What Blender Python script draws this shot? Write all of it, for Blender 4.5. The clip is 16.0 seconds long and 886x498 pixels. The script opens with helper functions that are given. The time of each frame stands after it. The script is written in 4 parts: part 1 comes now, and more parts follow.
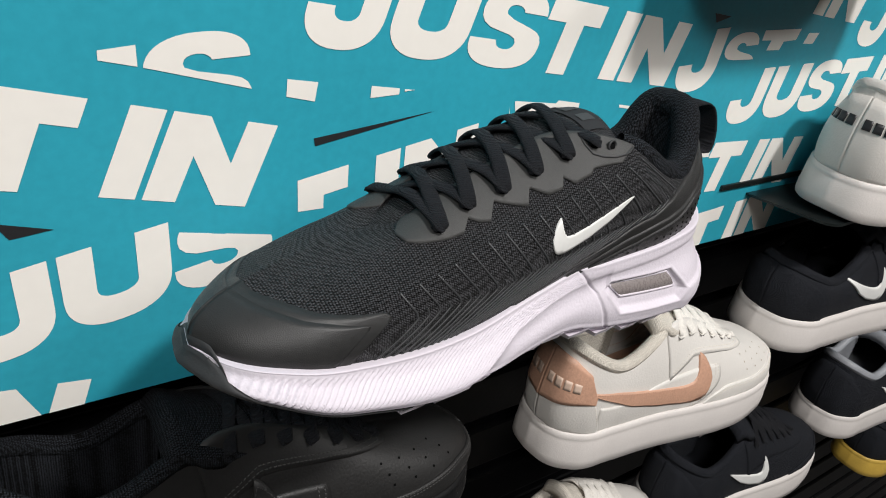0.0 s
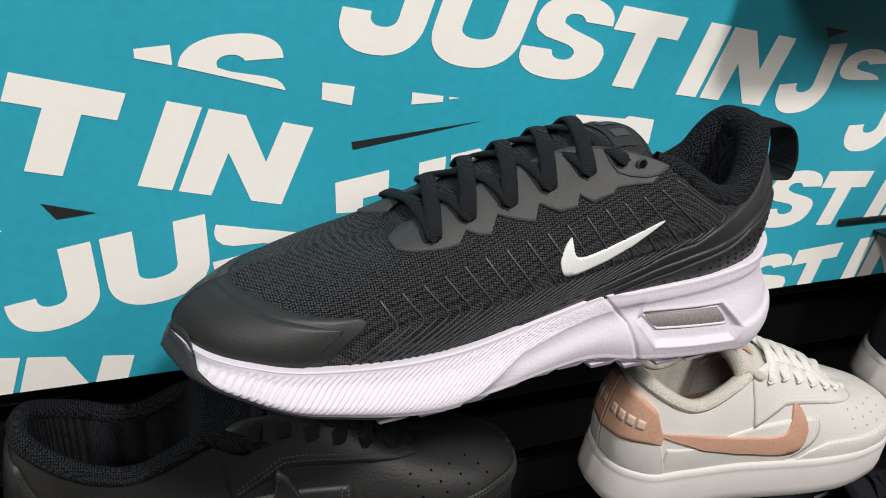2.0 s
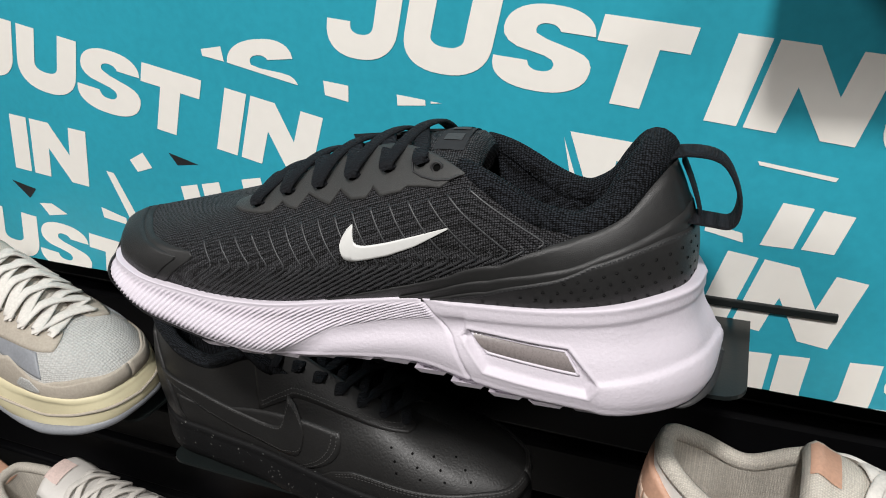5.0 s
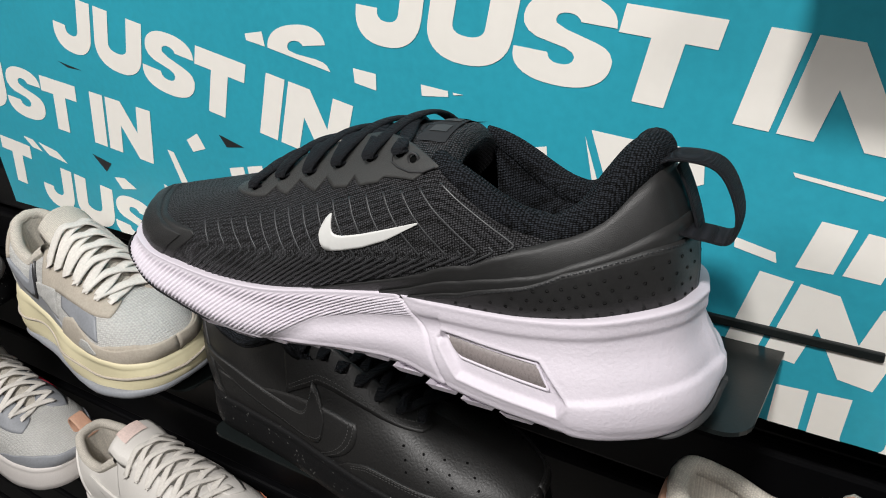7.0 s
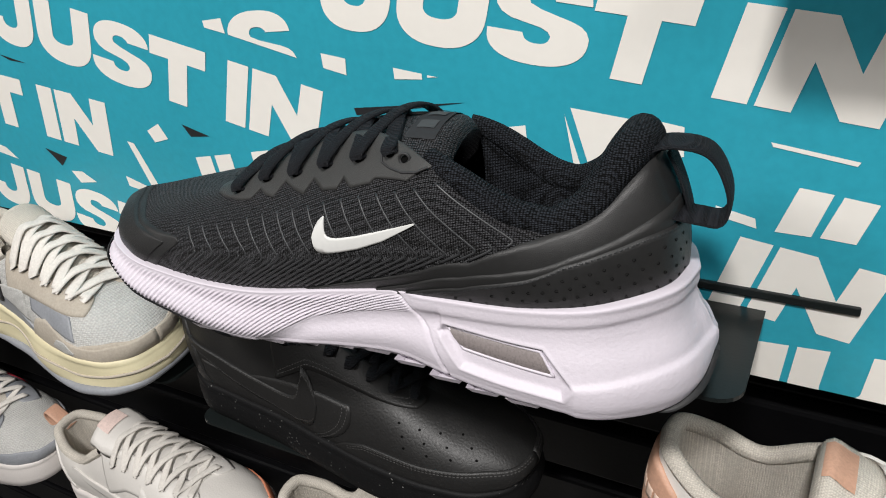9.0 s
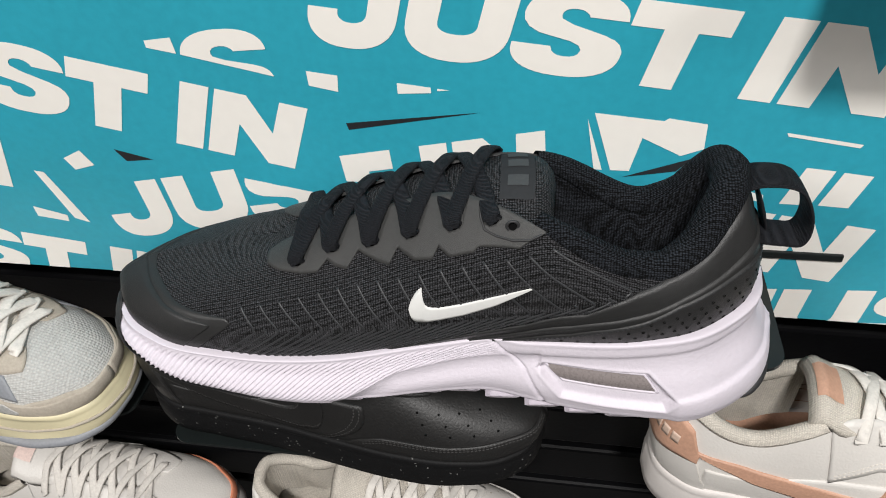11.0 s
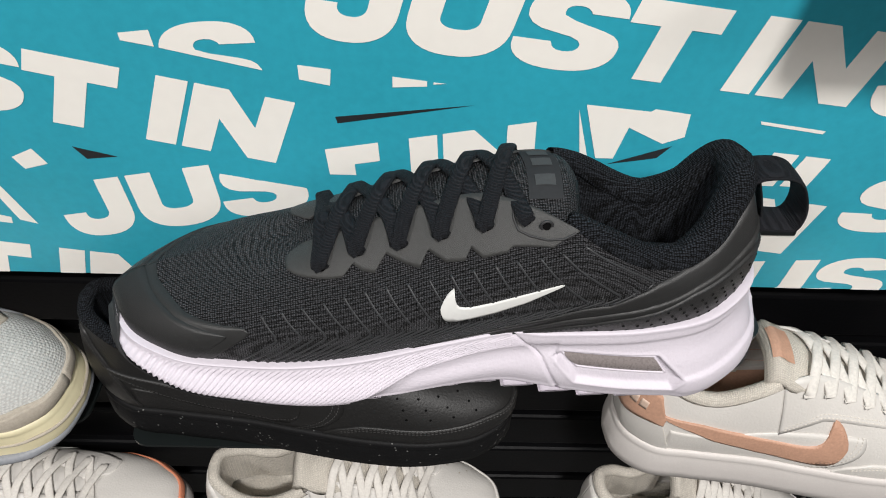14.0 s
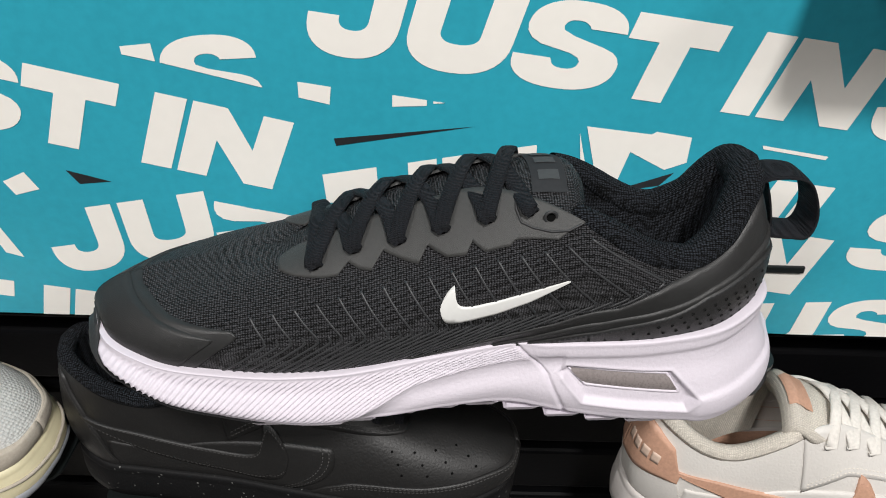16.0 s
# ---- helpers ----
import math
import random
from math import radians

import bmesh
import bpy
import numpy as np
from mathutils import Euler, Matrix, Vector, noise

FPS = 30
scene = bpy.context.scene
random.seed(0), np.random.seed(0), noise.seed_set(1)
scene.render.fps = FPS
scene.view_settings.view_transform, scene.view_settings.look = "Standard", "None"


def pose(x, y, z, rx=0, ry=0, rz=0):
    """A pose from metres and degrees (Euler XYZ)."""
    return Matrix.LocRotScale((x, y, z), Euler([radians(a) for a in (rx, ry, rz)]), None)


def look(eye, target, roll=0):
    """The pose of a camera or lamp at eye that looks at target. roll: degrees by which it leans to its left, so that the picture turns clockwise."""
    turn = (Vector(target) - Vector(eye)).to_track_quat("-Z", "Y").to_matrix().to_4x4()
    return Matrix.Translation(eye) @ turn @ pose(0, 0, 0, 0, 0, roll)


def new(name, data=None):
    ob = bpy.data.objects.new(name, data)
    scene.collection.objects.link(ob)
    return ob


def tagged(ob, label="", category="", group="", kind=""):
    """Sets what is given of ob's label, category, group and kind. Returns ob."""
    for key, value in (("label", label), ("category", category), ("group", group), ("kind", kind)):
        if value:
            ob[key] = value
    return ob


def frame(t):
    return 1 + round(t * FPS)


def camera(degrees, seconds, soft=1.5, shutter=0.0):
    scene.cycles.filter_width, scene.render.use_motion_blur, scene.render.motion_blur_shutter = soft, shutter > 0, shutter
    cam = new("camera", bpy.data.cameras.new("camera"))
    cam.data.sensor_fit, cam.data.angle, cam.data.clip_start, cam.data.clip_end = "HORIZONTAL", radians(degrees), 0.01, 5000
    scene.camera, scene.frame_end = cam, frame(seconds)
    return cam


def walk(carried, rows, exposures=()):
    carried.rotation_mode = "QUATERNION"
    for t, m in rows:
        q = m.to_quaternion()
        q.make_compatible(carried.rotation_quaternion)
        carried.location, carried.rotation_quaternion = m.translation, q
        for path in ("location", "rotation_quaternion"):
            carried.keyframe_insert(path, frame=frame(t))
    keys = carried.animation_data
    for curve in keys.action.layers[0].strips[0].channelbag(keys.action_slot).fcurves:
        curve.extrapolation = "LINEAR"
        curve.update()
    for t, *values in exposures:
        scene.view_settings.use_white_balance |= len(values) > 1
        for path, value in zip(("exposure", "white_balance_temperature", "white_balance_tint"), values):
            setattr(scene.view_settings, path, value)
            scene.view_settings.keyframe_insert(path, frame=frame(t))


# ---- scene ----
cam = camera(60.6, 16.0, soft=1.0)
METRES = 0.72
BASE = pose(-0.1398, -0.2956, 0.1262, -29.13, -9.016, -34.729)
ROWS = [
    (0.0, 0.0, 0.0, 0.0, 0.0, 0.0, -0.0),
    (0.5, 0.0, 0.0025, 0.0002, 0.75, 0.06, -0.45),
    (1.0, 0.0051, 0.0035, 0.0004, 2.75, 0.19, -1.39),
    (1.5, 0.0356, 0.0052, 0.0006, 6.76, 0.38, -2.84),
    (2.0, 0.0875, 0.0205, 0.0029, 12.48, 0.43, -4.72),
    (2.5, 0.1561, 0.0428, 0.0108, 19.75, 0.16, -6.95),
    (3.0, 0.2284, 0.0712, 0.0156, 27.75, -0.5, -9.22),
    (3.5, 0.3009, 0.1094, 0.0205, 35.97, -1.36, -11.36),
    (4.0, 0.3647, 0.147, 0.0306, 43.76, -2.36, -13.28),
    (6.5, 0.4653, 0.2981, 0.0742, 65.24, -7.67, -19.04),
    (7.0, 0.4634, 0.303, 0.0756, 66.58, -8.25, -19.39),
    (7.5, 0.4664, 0.3047, 0.077, 67.12, -8.65, -19.4),
    (8.0, 0.4685, 0.3034, 0.0771, 66.76, -9.07, -18.95),
    (8.5, 0.4655, 0.2977, 0.0782, 65.42, -9.7, -17.93),
    (9.0, 0.448, 0.2757, 0.0953, 62.02, -11.19, -15.81),
    (9.5, 0.4139, 0.2413, 0.1154, 57.56, -13.1, -13.55),
    (12.0, 0.2668, 0.1074, 0.1695, 37.24, -19.32, -10.31),
    (12.5, 0.253, 0.098, 0.1707, 35.71, -19.73, -10.37),
    (13.0, 0.2489, 0.0951, 0.1716, 34.78, -19.86, -10.57),
    (13.5, 0.2457, 0.0974, 0.1686, 34.2, -19.64, -10.82),
    (14.0, 0.2457, 0.096, 0.1636, 33.76, -18.83, -11.13),
    (14.5, 0.2484, 0.0943, 0.1542, 33.44, -17.22, -11.4),
    (15.0, 0.2546, 0.0936, 0.1377, 33.3, -14.85, -11.55),
    (15.5, 0.2536, 0.0962, 0.1177, 33.34, -12.1, -11.58),
    (16.0, 0.2549, 0.1025, 0.0965, 33.52, -9.56, -11.42),
]
walk(cam, [(t, BASE @ pose(METRES * x, METRES * y, METRES * z, 90 + pitch, roll, yaw)) for t, x, y, z, yaw, pitch, roll in ROWS])

# ---- light ----
world = bpy.data.worlds.new("world")
scene.world = world
world.use_nodes = True
world.node_tree.nodes["Background"].inputs["Color"].default_value = (1.0, 0.97, 0.94, 1)
world.node_tree.nodes["Background"].inputs["Strength"].default_value = 0.17
for lx, ly, power, wide in ((0.30, -1.24, 40, 0.22), (-1.1, -1.5, 24, 0.5), (1.7, -1.5, 18, 0.5)):
    lamp = bpy.data.lights.new("ceiling_light", "AREA")
    lamp.shape, lamp.size, lamp.size_y, lamp.energy, lamp.color = "RECTANGLE", wide, wide * 0.7, power, (1.0, 0.975, 0.955)
    ob = new("ceiling_light", lamp)
    ob.matrix_world = look((lx, ly, 1.62), (lx * 0.4, 0, -0.1))
scene.view_settings.exposure = 0.04


# ---- materials ----
def material(name, color, rough=0.6, metal=0.0, vary=0.15, vscale=40.0, bump=0.0, bscale=800.0, btype="noise", coat=0.0, spec=0.5, sheen=0.0, gap_shade=(1.25, 0.6), specks=None):
    """Base colour with variation at two scales, and a fine relief."""
    m = bpy.data.materials.new(name)
    m.use_nodes = True
    nt = m.node_tree
    b = nt.nodes["Principled BSDF"]
    b.inputs["Roughness"].default_value, b.inputs["Metallic"].default_value = rough, metal
    b.inputs["Coat Weight"].default_value, b.inputs["Specular IOR Level"].default_value = coat, spec
    b.inputs["Sheen Weight"].default_value = sheen
    tc = nt.nodes.new("ShaderNodeTexCoord")
    big, fine = nt.nodes.new("ShaderNodeTexNoise"), nt.nodes.new("ShaderNodeTexNoise")
    big.inputs["Scale"].default_value, fine.inputs["Scale"].default_value = vscale, vscale * 14
    big.inputs["Detail"].default_value = 5
    add = nt.nodes.new("ShaderNodeMath")
    add.operation = "ADD"
    ramp = nt.nodes.new("ShaderNodeMapRange")
    ramp.inputs["From Min"].default_value, ramp.inputs["From Max"].default_value = 0.6, 1.4
    ramp.inputs["To Min"].default_value, ramp.inputs["To Max"].default_value = 1 - vary, 1 + vary
    mul = nt.nodes.new("ShaderNodeVectorMath")
    mul.operation = "SCALE"
    mul.inputs[0].default_value = color
    for n in (big, fine):
        nt.links.new(tc.outputs["Object"], n.inputs["Vector"])
    nt.links.new(big.outputs["Fac"], add.inputs[0])
    nt.links.new(fine.outputs["Fac"], add.inputs[1])
    nt.links.new(add.outputs[0], ramp.inputs["Value"])
    nt.links.new(ramp.outputs[0], mul.inputs["Scale"])
    nt.links.new(mul.outputs[0], b.inputs["Base Color"])
    if specks:
        dots = nt.nodes.new("ShaderNodeTexVoronoi")
        dots.inputs["Scale"].default_value = 260
        cut = nt.nodes.new("ShaderNodeMath")
        cut.operation, cut.inputs[1].default_value = "LESS_THAN", 0.16
        where = nt.nodes.new("ShaderNodeMath")
        where.operation = "MULTIPLY"
        some = nt.nodes.new("ShaderNodeMath")
        some.operation, some.inputs[1].default_value = "GREATER_THAN", 0.52
        mix = nt.nodes.new("ShaderNodeMix")
        mix.data_type = "RGBA"
        mix.inputs[7].default_value = (*specks, 1)
        nt.links.new(tc.outputs["Object"], dots.inputs["Vector"])
        nt.links.new(dots.outputs["Distance"], cut.inputs[0])
        nt.links.new(big.outputs["Fac"], some.inputs[0])
        nt.links.new(cut.outputs[0], where.inputs[0])
        nt.links.new(some.outputs[0], where.inputs[1])
        nt.links.new(where.outputs[0], mix.inputs[0])
        nt.links.new(mul.outputs[0], mix.inputs[6])
        nt.links.new(mix.outputs[2], b.inputs["Base Color"])
    rr = nt.nodes.new("ShaderNodeMapRange")
    rr.inputs["To Min"].default_value, rr.inputs["To Max"].default_value = rough * 0.85, min(1, rough * 1.12)
    nt.links.new(fine.outputs["Fac"], rr.inputs["Value"])
    nt.links.new(rr.outputs[0], b.inputs["Roughness"])
    if bump:
        bp = nt.nodes.new("ShaderNodeBump")
        bp.inputs["Distance"].default_value, bp.inputs["Strength"].default_value = bump, 1.0
        if btype == "knit":
            tex = nt.nodes.new("ShaderNodeTexVoronoi")
            tex.inputs["Scale"].default_value, tex.inputs["Randomness"].default_value = bscale, 0.28
            st = nt.nodes.new("ShaderNodeMapping")
            st.inputs["Scale"].default_value = (1.0, 1.0, 1.7)
            nt.links.new(tc.outputs["Object"], st.inputs["Vector"])
            nt.links.new(st.outputs[0], tex.inputs["Vector"])
            out = tex.outputs["Distance"]
            bp.invert = True
            # Shade between the threads and light on them, put into the knit's colour.
            hole_shade = nt.nodes.new("ShaderNodeMapRange")
            hole_shade.inputs["From Max"].default_value = 0.62
            hole_shade.inputs["To Min"].default_value, hole_shade.inputs["To Max"].default_value = gap_shade
            both = nt.nodes.new("ShaderNodeMath")
            both.operation = "MULTIPLY"
            nt.links.new(out, hole_shade.inputs["Value"])
            nt.links.new(hole_shade.outputs[0], both.inputs[0])
            nt.links.new(ramp.outputs[0], both.inputs[1])
            nt.links.new(both.outputs[0], mul.inputs["Scale"])
        elif btype == "weave":
            w1, w2 = nt.nodes.new("ShaderNodeTexWave"), nt.nodes.new("ShaderNodeTexWave")
            for w, d in ((w1, "X"), (w2, "Z")):
                w.bands_direction = d
                w.inputs["Scale"].default_value = bscale
                w.inputs["Distortion"].default_value = 0.6
                nt.links.new(tc.outputs["Object"], w.inputs["Vector"])
            mx = nt.nodes.new("ShaderNodeMath")
            mx.operation = "MAXIMUM"
            nt.links.new(w1.outputs["Fac"], mx.inputs[0])
            nt.links.new(w2.outputs["Fac"], mx.inputs[1])
            out = mx.outputs[0]
        elif btype == "leather":
            tex = nt.nodes.new("ShaderNodeTexVoronoi")
            tex.feature = "DISTANCE_TO_EDGE"
            tex.inputs["Scale"].default_value = bscale
            nt.links.new(tc.outputs["Object"], tex.inputs["Vector"])
            out = tex.outputs["Distance"]
        else:
            tex = nt.nodes.new("ShaderNodeTexNoise")
            tex.inputs["Scale"].default_value, tex.inputs["Detail"].default_value = bscale, 3
            nt.links.new(tc.outputs["Object"], tex.inputs["Vector"])
            out = tex.outputs["Fac"]
        nt.links.new(out, bp.inputs["Height"])
        nt.links.new(bp.outputs[0], b.inputs["Normal"])
    return m


MESH_BLACK = material("engineered_mesh_black", (0.038, 0.038, 0.041), 0.56, bump=0.0011, bscale=1000, btype="knit", spec=0.24, gap_shade=(2.8, 0.0))
KNIT_BLACK = material("collar_knit_black", (0.016, 0.018, 0.022), 0.8, bump=0.0010, bscale=900, btype="knit", spec=0.14, gap_shade=(2.7, 0.0))
SYNTH_BLACK = material("smooth_synthetic_black", (0.021, 0.021, 0.021), 0.45, bump=0.0001, bscale=1500, btype="leather", spec=0.35)
SATIN_BLACK = material("eyestay_film_black", (0.040, 0.040, 0.039), 0.5, bump=0.00015, bscale=1900, btype="leather", spec=0.3)
LINE_BLACK = material("printed_rib_black", (0.030, 0.031, 0.033), 0.42, bump=0.00005, spec=0.5)
LACE_BLACK = material("lace_black", (0.009, 0.0095, 0.0125), 0.75, bump=0.0006, bscale=640, btype="weave", spec=0.28)
THREAD_BLACK = material("thread_black", (0.030, 0.029, 0.028), 0.6)
THREAD_CREAM = material("thread_cream", (0.62, 0.58, 0.52), 0.7)
# Black that stands for the shade inside small openings.
HOLE_SHADE = material("hole_shade_black", (0.004, 0.004, 0.004), 0.95, spec=0.02)
RUBBER_BLACK = material("rubber_black", (0.022, 0.022, 0.023), 0.6, bump=0.0001, bscale=900)
FOAM_WHITE = material("foam_lilac_white", (0.60, 0.557, 0.612), 0.55, vary=0.03, bump=0.0002, bscale=700, spec=0.35)
AIR_GREY = material("air_unit_grey", (0.20, 0.175, 0.17), 0.28, vary=0.08, vscale=60, coat=0.15)
MARK_WHITE = material("side_mark_white", (0.62, 0.62, 0.60), 0.45, vary=0.03)
LOGO_GREY = material("tongue_print_grey", (0.026, 0.027, 0.029), 0.8, spec=0.15)
GREY_DARK = material("label_bar_grey", (0.052, 0.055, 0.057), 0.7, spec=0.2)
TEAL = material("teal_print", (0.026, 0.33, 0.435), 0.40, vary=0.09, vscale=14, bump=0.00012, bscale=60)
PRINT_WHITE = material("white_print", (0.83, 0.80, 0.745), 0.42, vary=0.025, vscale=9)
PRINT_BLACK = material("black_print", (0.02, 0.02, 0.022), 0.4)
SLAT_BLACK = material("slatwall_black", (0.0025, 0.0025, 0.003), 0.45, bump=0.0001, bscale=300, spec=0.13)
PLATE_BLACK = material("shelf_plate_black", (0.009, 0.0115, 0.0115), 0.32, spec=0.35, bump=0.00004, bscale=600)
LEATHER_BLACK = material("leather_black", (0.0135, 0.0132, 0.013), 0.46, spec=0.36, bump=0.00014, bscale=420, btype="leather")
SOLE_BLACK = material("speckled_sole_black", (0.006, 0.006, 0.0064), 0.6, spec=0.16, specks=(0.12, 0.12, 0.115), vscale=90, bump=0.0002, bscale=500)
LEATHER_WHITE = material("leather_white", (0.60, 0.575, 0.54), 0.45, vary=0.03, bump=0.0002, bscale=420, btype="leather")
SOLE_WHITE = material("cupsole_white", (0.58, 0.545, 0.52), 0.5, vary=0.04, bump=0.0001)
TEXTILE_CREAM = material("lining_cream", (0.60, 0.555, 0.485), 0.85, bump=0.0004, bscale=850, btype="knit", gap_shade=(1.1, 0.75))
TAN_PALE = material("heel_print_pale", (0.58, 0.43, 0.34), 0.5, vary=0.05)
TAN = material("leather_tan", (0.50, 0.29, 0.20), 0.5, bump=0.0002, bscale=420, btype="leather")
LACE_WHITE = material("lace_white", (0.62, 0.59, 0.545), 0.8, bump=0.00012, bscale=1500)
SUEDE_SAND = material("suede_sand", (0.40, 0.355, 0.295), 0.9, bump=0.0003, bscale=1200)
GREY_FILM = material("overlay_grey", (0.24, 0.25, 0.27), 0.5)
MESH_WHITE = material("mesh_white", (0.50, 0.495, 0.475), 0.8, bump=0.0007, bscale=520, btype="knit", gap_shade=(1.08, 0.78))
SOLE_CREAM = material("midsole_cream", (0.62, 0.56, 0.37), 0.5, vary=0.04)
CANVAS_BLACK = material("canvas_black", (0.013, 0.0145, 0.019), 0.85, bump=0.0003, bscale=900, btype="weave", spec=0.2)
GUM = material("gum_sole", (0.52, 0.34, 0.06), 0.5)
RED = material("red_print", (0.65, 0.03, 0.06), 0.5)
ORANGE = material("rubber_terracotta", (0.62, 0.23, 0.13), 0.6)
PINKISH = material("pale_pink_textile", (0.70, 0.55, 0.50), 0.8, bump=0.0003, bscale=800)
FLOOR_GREY = material("store_floor_grey", (0.16, 0.155, 0.15), 0.5, vscale=3)
WALL_PALE = material("store_wall_pale", (0.30, 0.29, 0.28), 0.8, vscale=3)
CEIL_WHITE = material("store_ceiling_white", (0.5, 0.49, 0.48), 0.9, vscale=3)


# ---- building helpers ----
def mesh_ob(name, verts, faces, mat, parent=None, label="", smooth=True):
    me = bpy.data.meshes.new(name)
    me.from_pydata([tuple(map(float, v)) for v in verts], [], faces)
    me.materials.append(mat)
    if smooth:
        me.polygons.foreach_set("use_smooth", [True] * len(me.polygons))
    me.update()
    ob = new(name, me)
    if parent is not None:
        ob.parent = parent
    return tagged(ob, label) if label else ob


def part(name, bm, mat, parent=None, label="", smooth=False):
    bmesh.ops.recalc_face_normals(bm, faces=bm.faces)
    me = bpy.data.meshes.new(name)
    bm.to_mesh(me)
    bm.free()
    me.materials.append(mat)
    if smooth:
        me.polygons.foreach_set("use_smooth", [True] * len(me.polygons))
    ob = new(name, me)
    if parent is not None:
        ob.parent = parent
    return tagged(ob, label) if label else ob


def grid(P, wrap=False):
    """Vertices and faces of a grid of points P[i, j]."""
    n, m = P.shape[:2]
    k = np.arange(n * m).reshape(n, m)
    a = k if wrap else k[:-1]
    b = np.roll(k, -1, 0) if wrap else k[1:]
    f = np.stack([a[:, :-1], b[:, :-1], b[:, 1:], a[:, 1:]], -1).reshape(-1, 4)
    return P.reshape(-1, 3), f.tolist()


def box_bm(x0, x1, y0, y1, z0, z1, bevel=0.0, seg=2):
    bm = bmesh.new()
    bmesh.ops.create_cube(bm, size=1)
    for v in bm.verts:
        v.co = ((x0 + x1) / 2 + v.co.x * (x1 - x0), (y0 + y1) / 2 + v.co.y * (y1 - y0), (z0 + z1) / 2 + v.co.z * (z1 - z0))
    if bevel:
        bmesh.ops.bevel(bm, geom=bm.edges[:], offset=bevel, segments=seg, affect="EDGES", profile=0.5)
    return bm


def spline(keys, t):
    """Smooth curve through rows (t, a, b, ...)."""
    keys = np.asarray(keys, float)
    kt, kv = keys[:, 0], keys[:, 1:]
    t = np.clip(np.asarray(t, float), kt[0], kt[-1])
    d = np.diff(kv, axis=0) / np.diff(kt)[:, None]
    h = np.diff(kt)[:, None]
    m = np.vstack([d[:1], (d[:-1] * h[1:] + d[1:] * h[:-1]) / (h[1:] + h[:-1]), d[-1:]])
    i = np.clip(np.searchsorted(kt, t, side="right") - 1, 0, len(kt) - 2)
    hh = (kt[i + 1] - kt[i])
    u = ((t - kt[i]) / hh)[..., None]
    hh = hh[..., None]
    return (2 * u**3 - 3 * u**2 + 1) * kv[i] + (u**3 - 2 * u**2 + u) * hh * m[i] + (3 * u**2 - 2 * u**3) * kv[i + 1] + (u**3 - u**2) * hh * m[i + 1]


def lerp(keys, t):
    keys = np.asarray(keys, float)
    return np.interp(t, keys[:, 0], keys[:, 1])


class Last:
    """The form of a shoe: feather line B, waist line M and top line T, each from the heel's back (t = 0) to the toe (t = 1), heel at x = 0, toe
    towards +x. side is +1 for the shoe's left."""

    def __init__(self, B, M, T, bend, lean=((0, 0), (1, 0))):
        self.B, self.M, self.T, self.bend, self.lean = B, M, T, bend, lean

    def at(self, t, s, side):
        t, s = np.broadcast_arrays(np.asarray(t, float), np.asarray(s, float))
        b, m, top = spline(self.B, t), spline(self.M, t), spline(self.T, t)
        c = 2 * m - (b + top) / 2
        s = s[..., None]
        p = (1 - s) ** 2 * b + 2 * s * (1 - s) * c + s**2 * top
        p = self.shape(p, side)
        p[..., 1] += lerp(self.lean, t) * s[..., 0]
        return p

    def shape(self, p, side):
        p = p.copy()
        p[..., 1] = np.asarray(side) * np.maximum(p[..., 1], 0) + lerp(self.bend, p[..., 0])
        return p

    def normal(self, t, s, side):
        e = 0.004
        t, s = np.broadcast_arrays(np.asarray(t, float), np.asarray(s, float))
        dt = self.at(np.clip(t + e, 0, 1), s, side) - self.at(np.clip(t - e, 0, 1), s, side)
        ds = self.at(t, s + e, side) - self.at(t, s - e, side)
        n = np.cross(dt, ds) * -np.asarray(side, float)[..., None] if np.ndim(side) else np.cross(dt, ds) * -side
        n = n / np.maximum(np.linalg.norm(n, axis=-1, keepdims=True), 1e-9)
        return n

    def find(self, x, z, side=1):
        """(t, s) where the side shows the place (x, z)."""
        x, z = np.broadcast_arrays(np.asarray(x, float), np.asarray(z, float))
        tt, ss = np.meshgrid(np.linspace(0.02, 0.98, 120), np.linspace(0, 1, 30), indexing="ij")
        G = self.at(tt, ss, side)
        t, s = np.empty(x.shape), np.empty(x.shape)
        for k in np.ndindex(x.shape):
            i = np.argmin((G[..., 0] - x[k]) ** 2 + (G[..., 2] - z[k]) ** 2)
            t[k], s[k] = tt.flat[i], ss.flat[i]
        for _ in range(6):
            p = self.at(t, s, side)
            e = 1e-3
            a, b = (self.at(t + e, s, side) - p) / e, (self.at(t, s + e, side) - p) / e
            det = a[..., 0] * b[..., 2] - a[..., 2] * b[..., 0]
            det = np.where(abs(det) < 1e-5, 1e-5, det)
            rx, rz = x - p[..., 0], z - p[..., 2]
            t = np.clip(t + np.clip((rx * b[..., 2] - rz * b[..., 0]) / det, -0.03, 0.03), 0.005, 0.995)
            s = np.clip(s + np.clip((a[..., 0] * rz - a[..., 2] * rx) / det, -0.05, 0.05), -0.02, 1.02)
        return t, s

    def lift(self, t, s, side, h):
        return self.at(t, s, side) + self.normal(t, s, side) * np.asarray(h)[..., None]


def loop(n):
    """t and side all round the shoe, left side first."""
    t = (1 - np.cos(np.linspace(0, np.pi, n))) / 2 * 0.6 + np.linspace(0, 1, n) * 0.4
    return np.concatenate([t, t[::-1][1:-1]]), np.concatenate([np.ones(n), -np.ones(n - 2)])


def patch(last, t, s, side, h, name, mat, parent, label=""):
    """An overlay of thickness h on the last, over the grid of places t[i, j], s[i, j], with its edges turned down."""
    pad = lambda a: np.pad(a, 1, mode="edge")
    hh = np.pad(np.full(t.shape, h), 1, constant_values=-0.0004)
    v, f = grid(last.lift(pad(t), pad(s), side, hh))
    return mesh_ob(name, v, f if side < 0 else [q[::-1] for q in f], mat, parent, label)


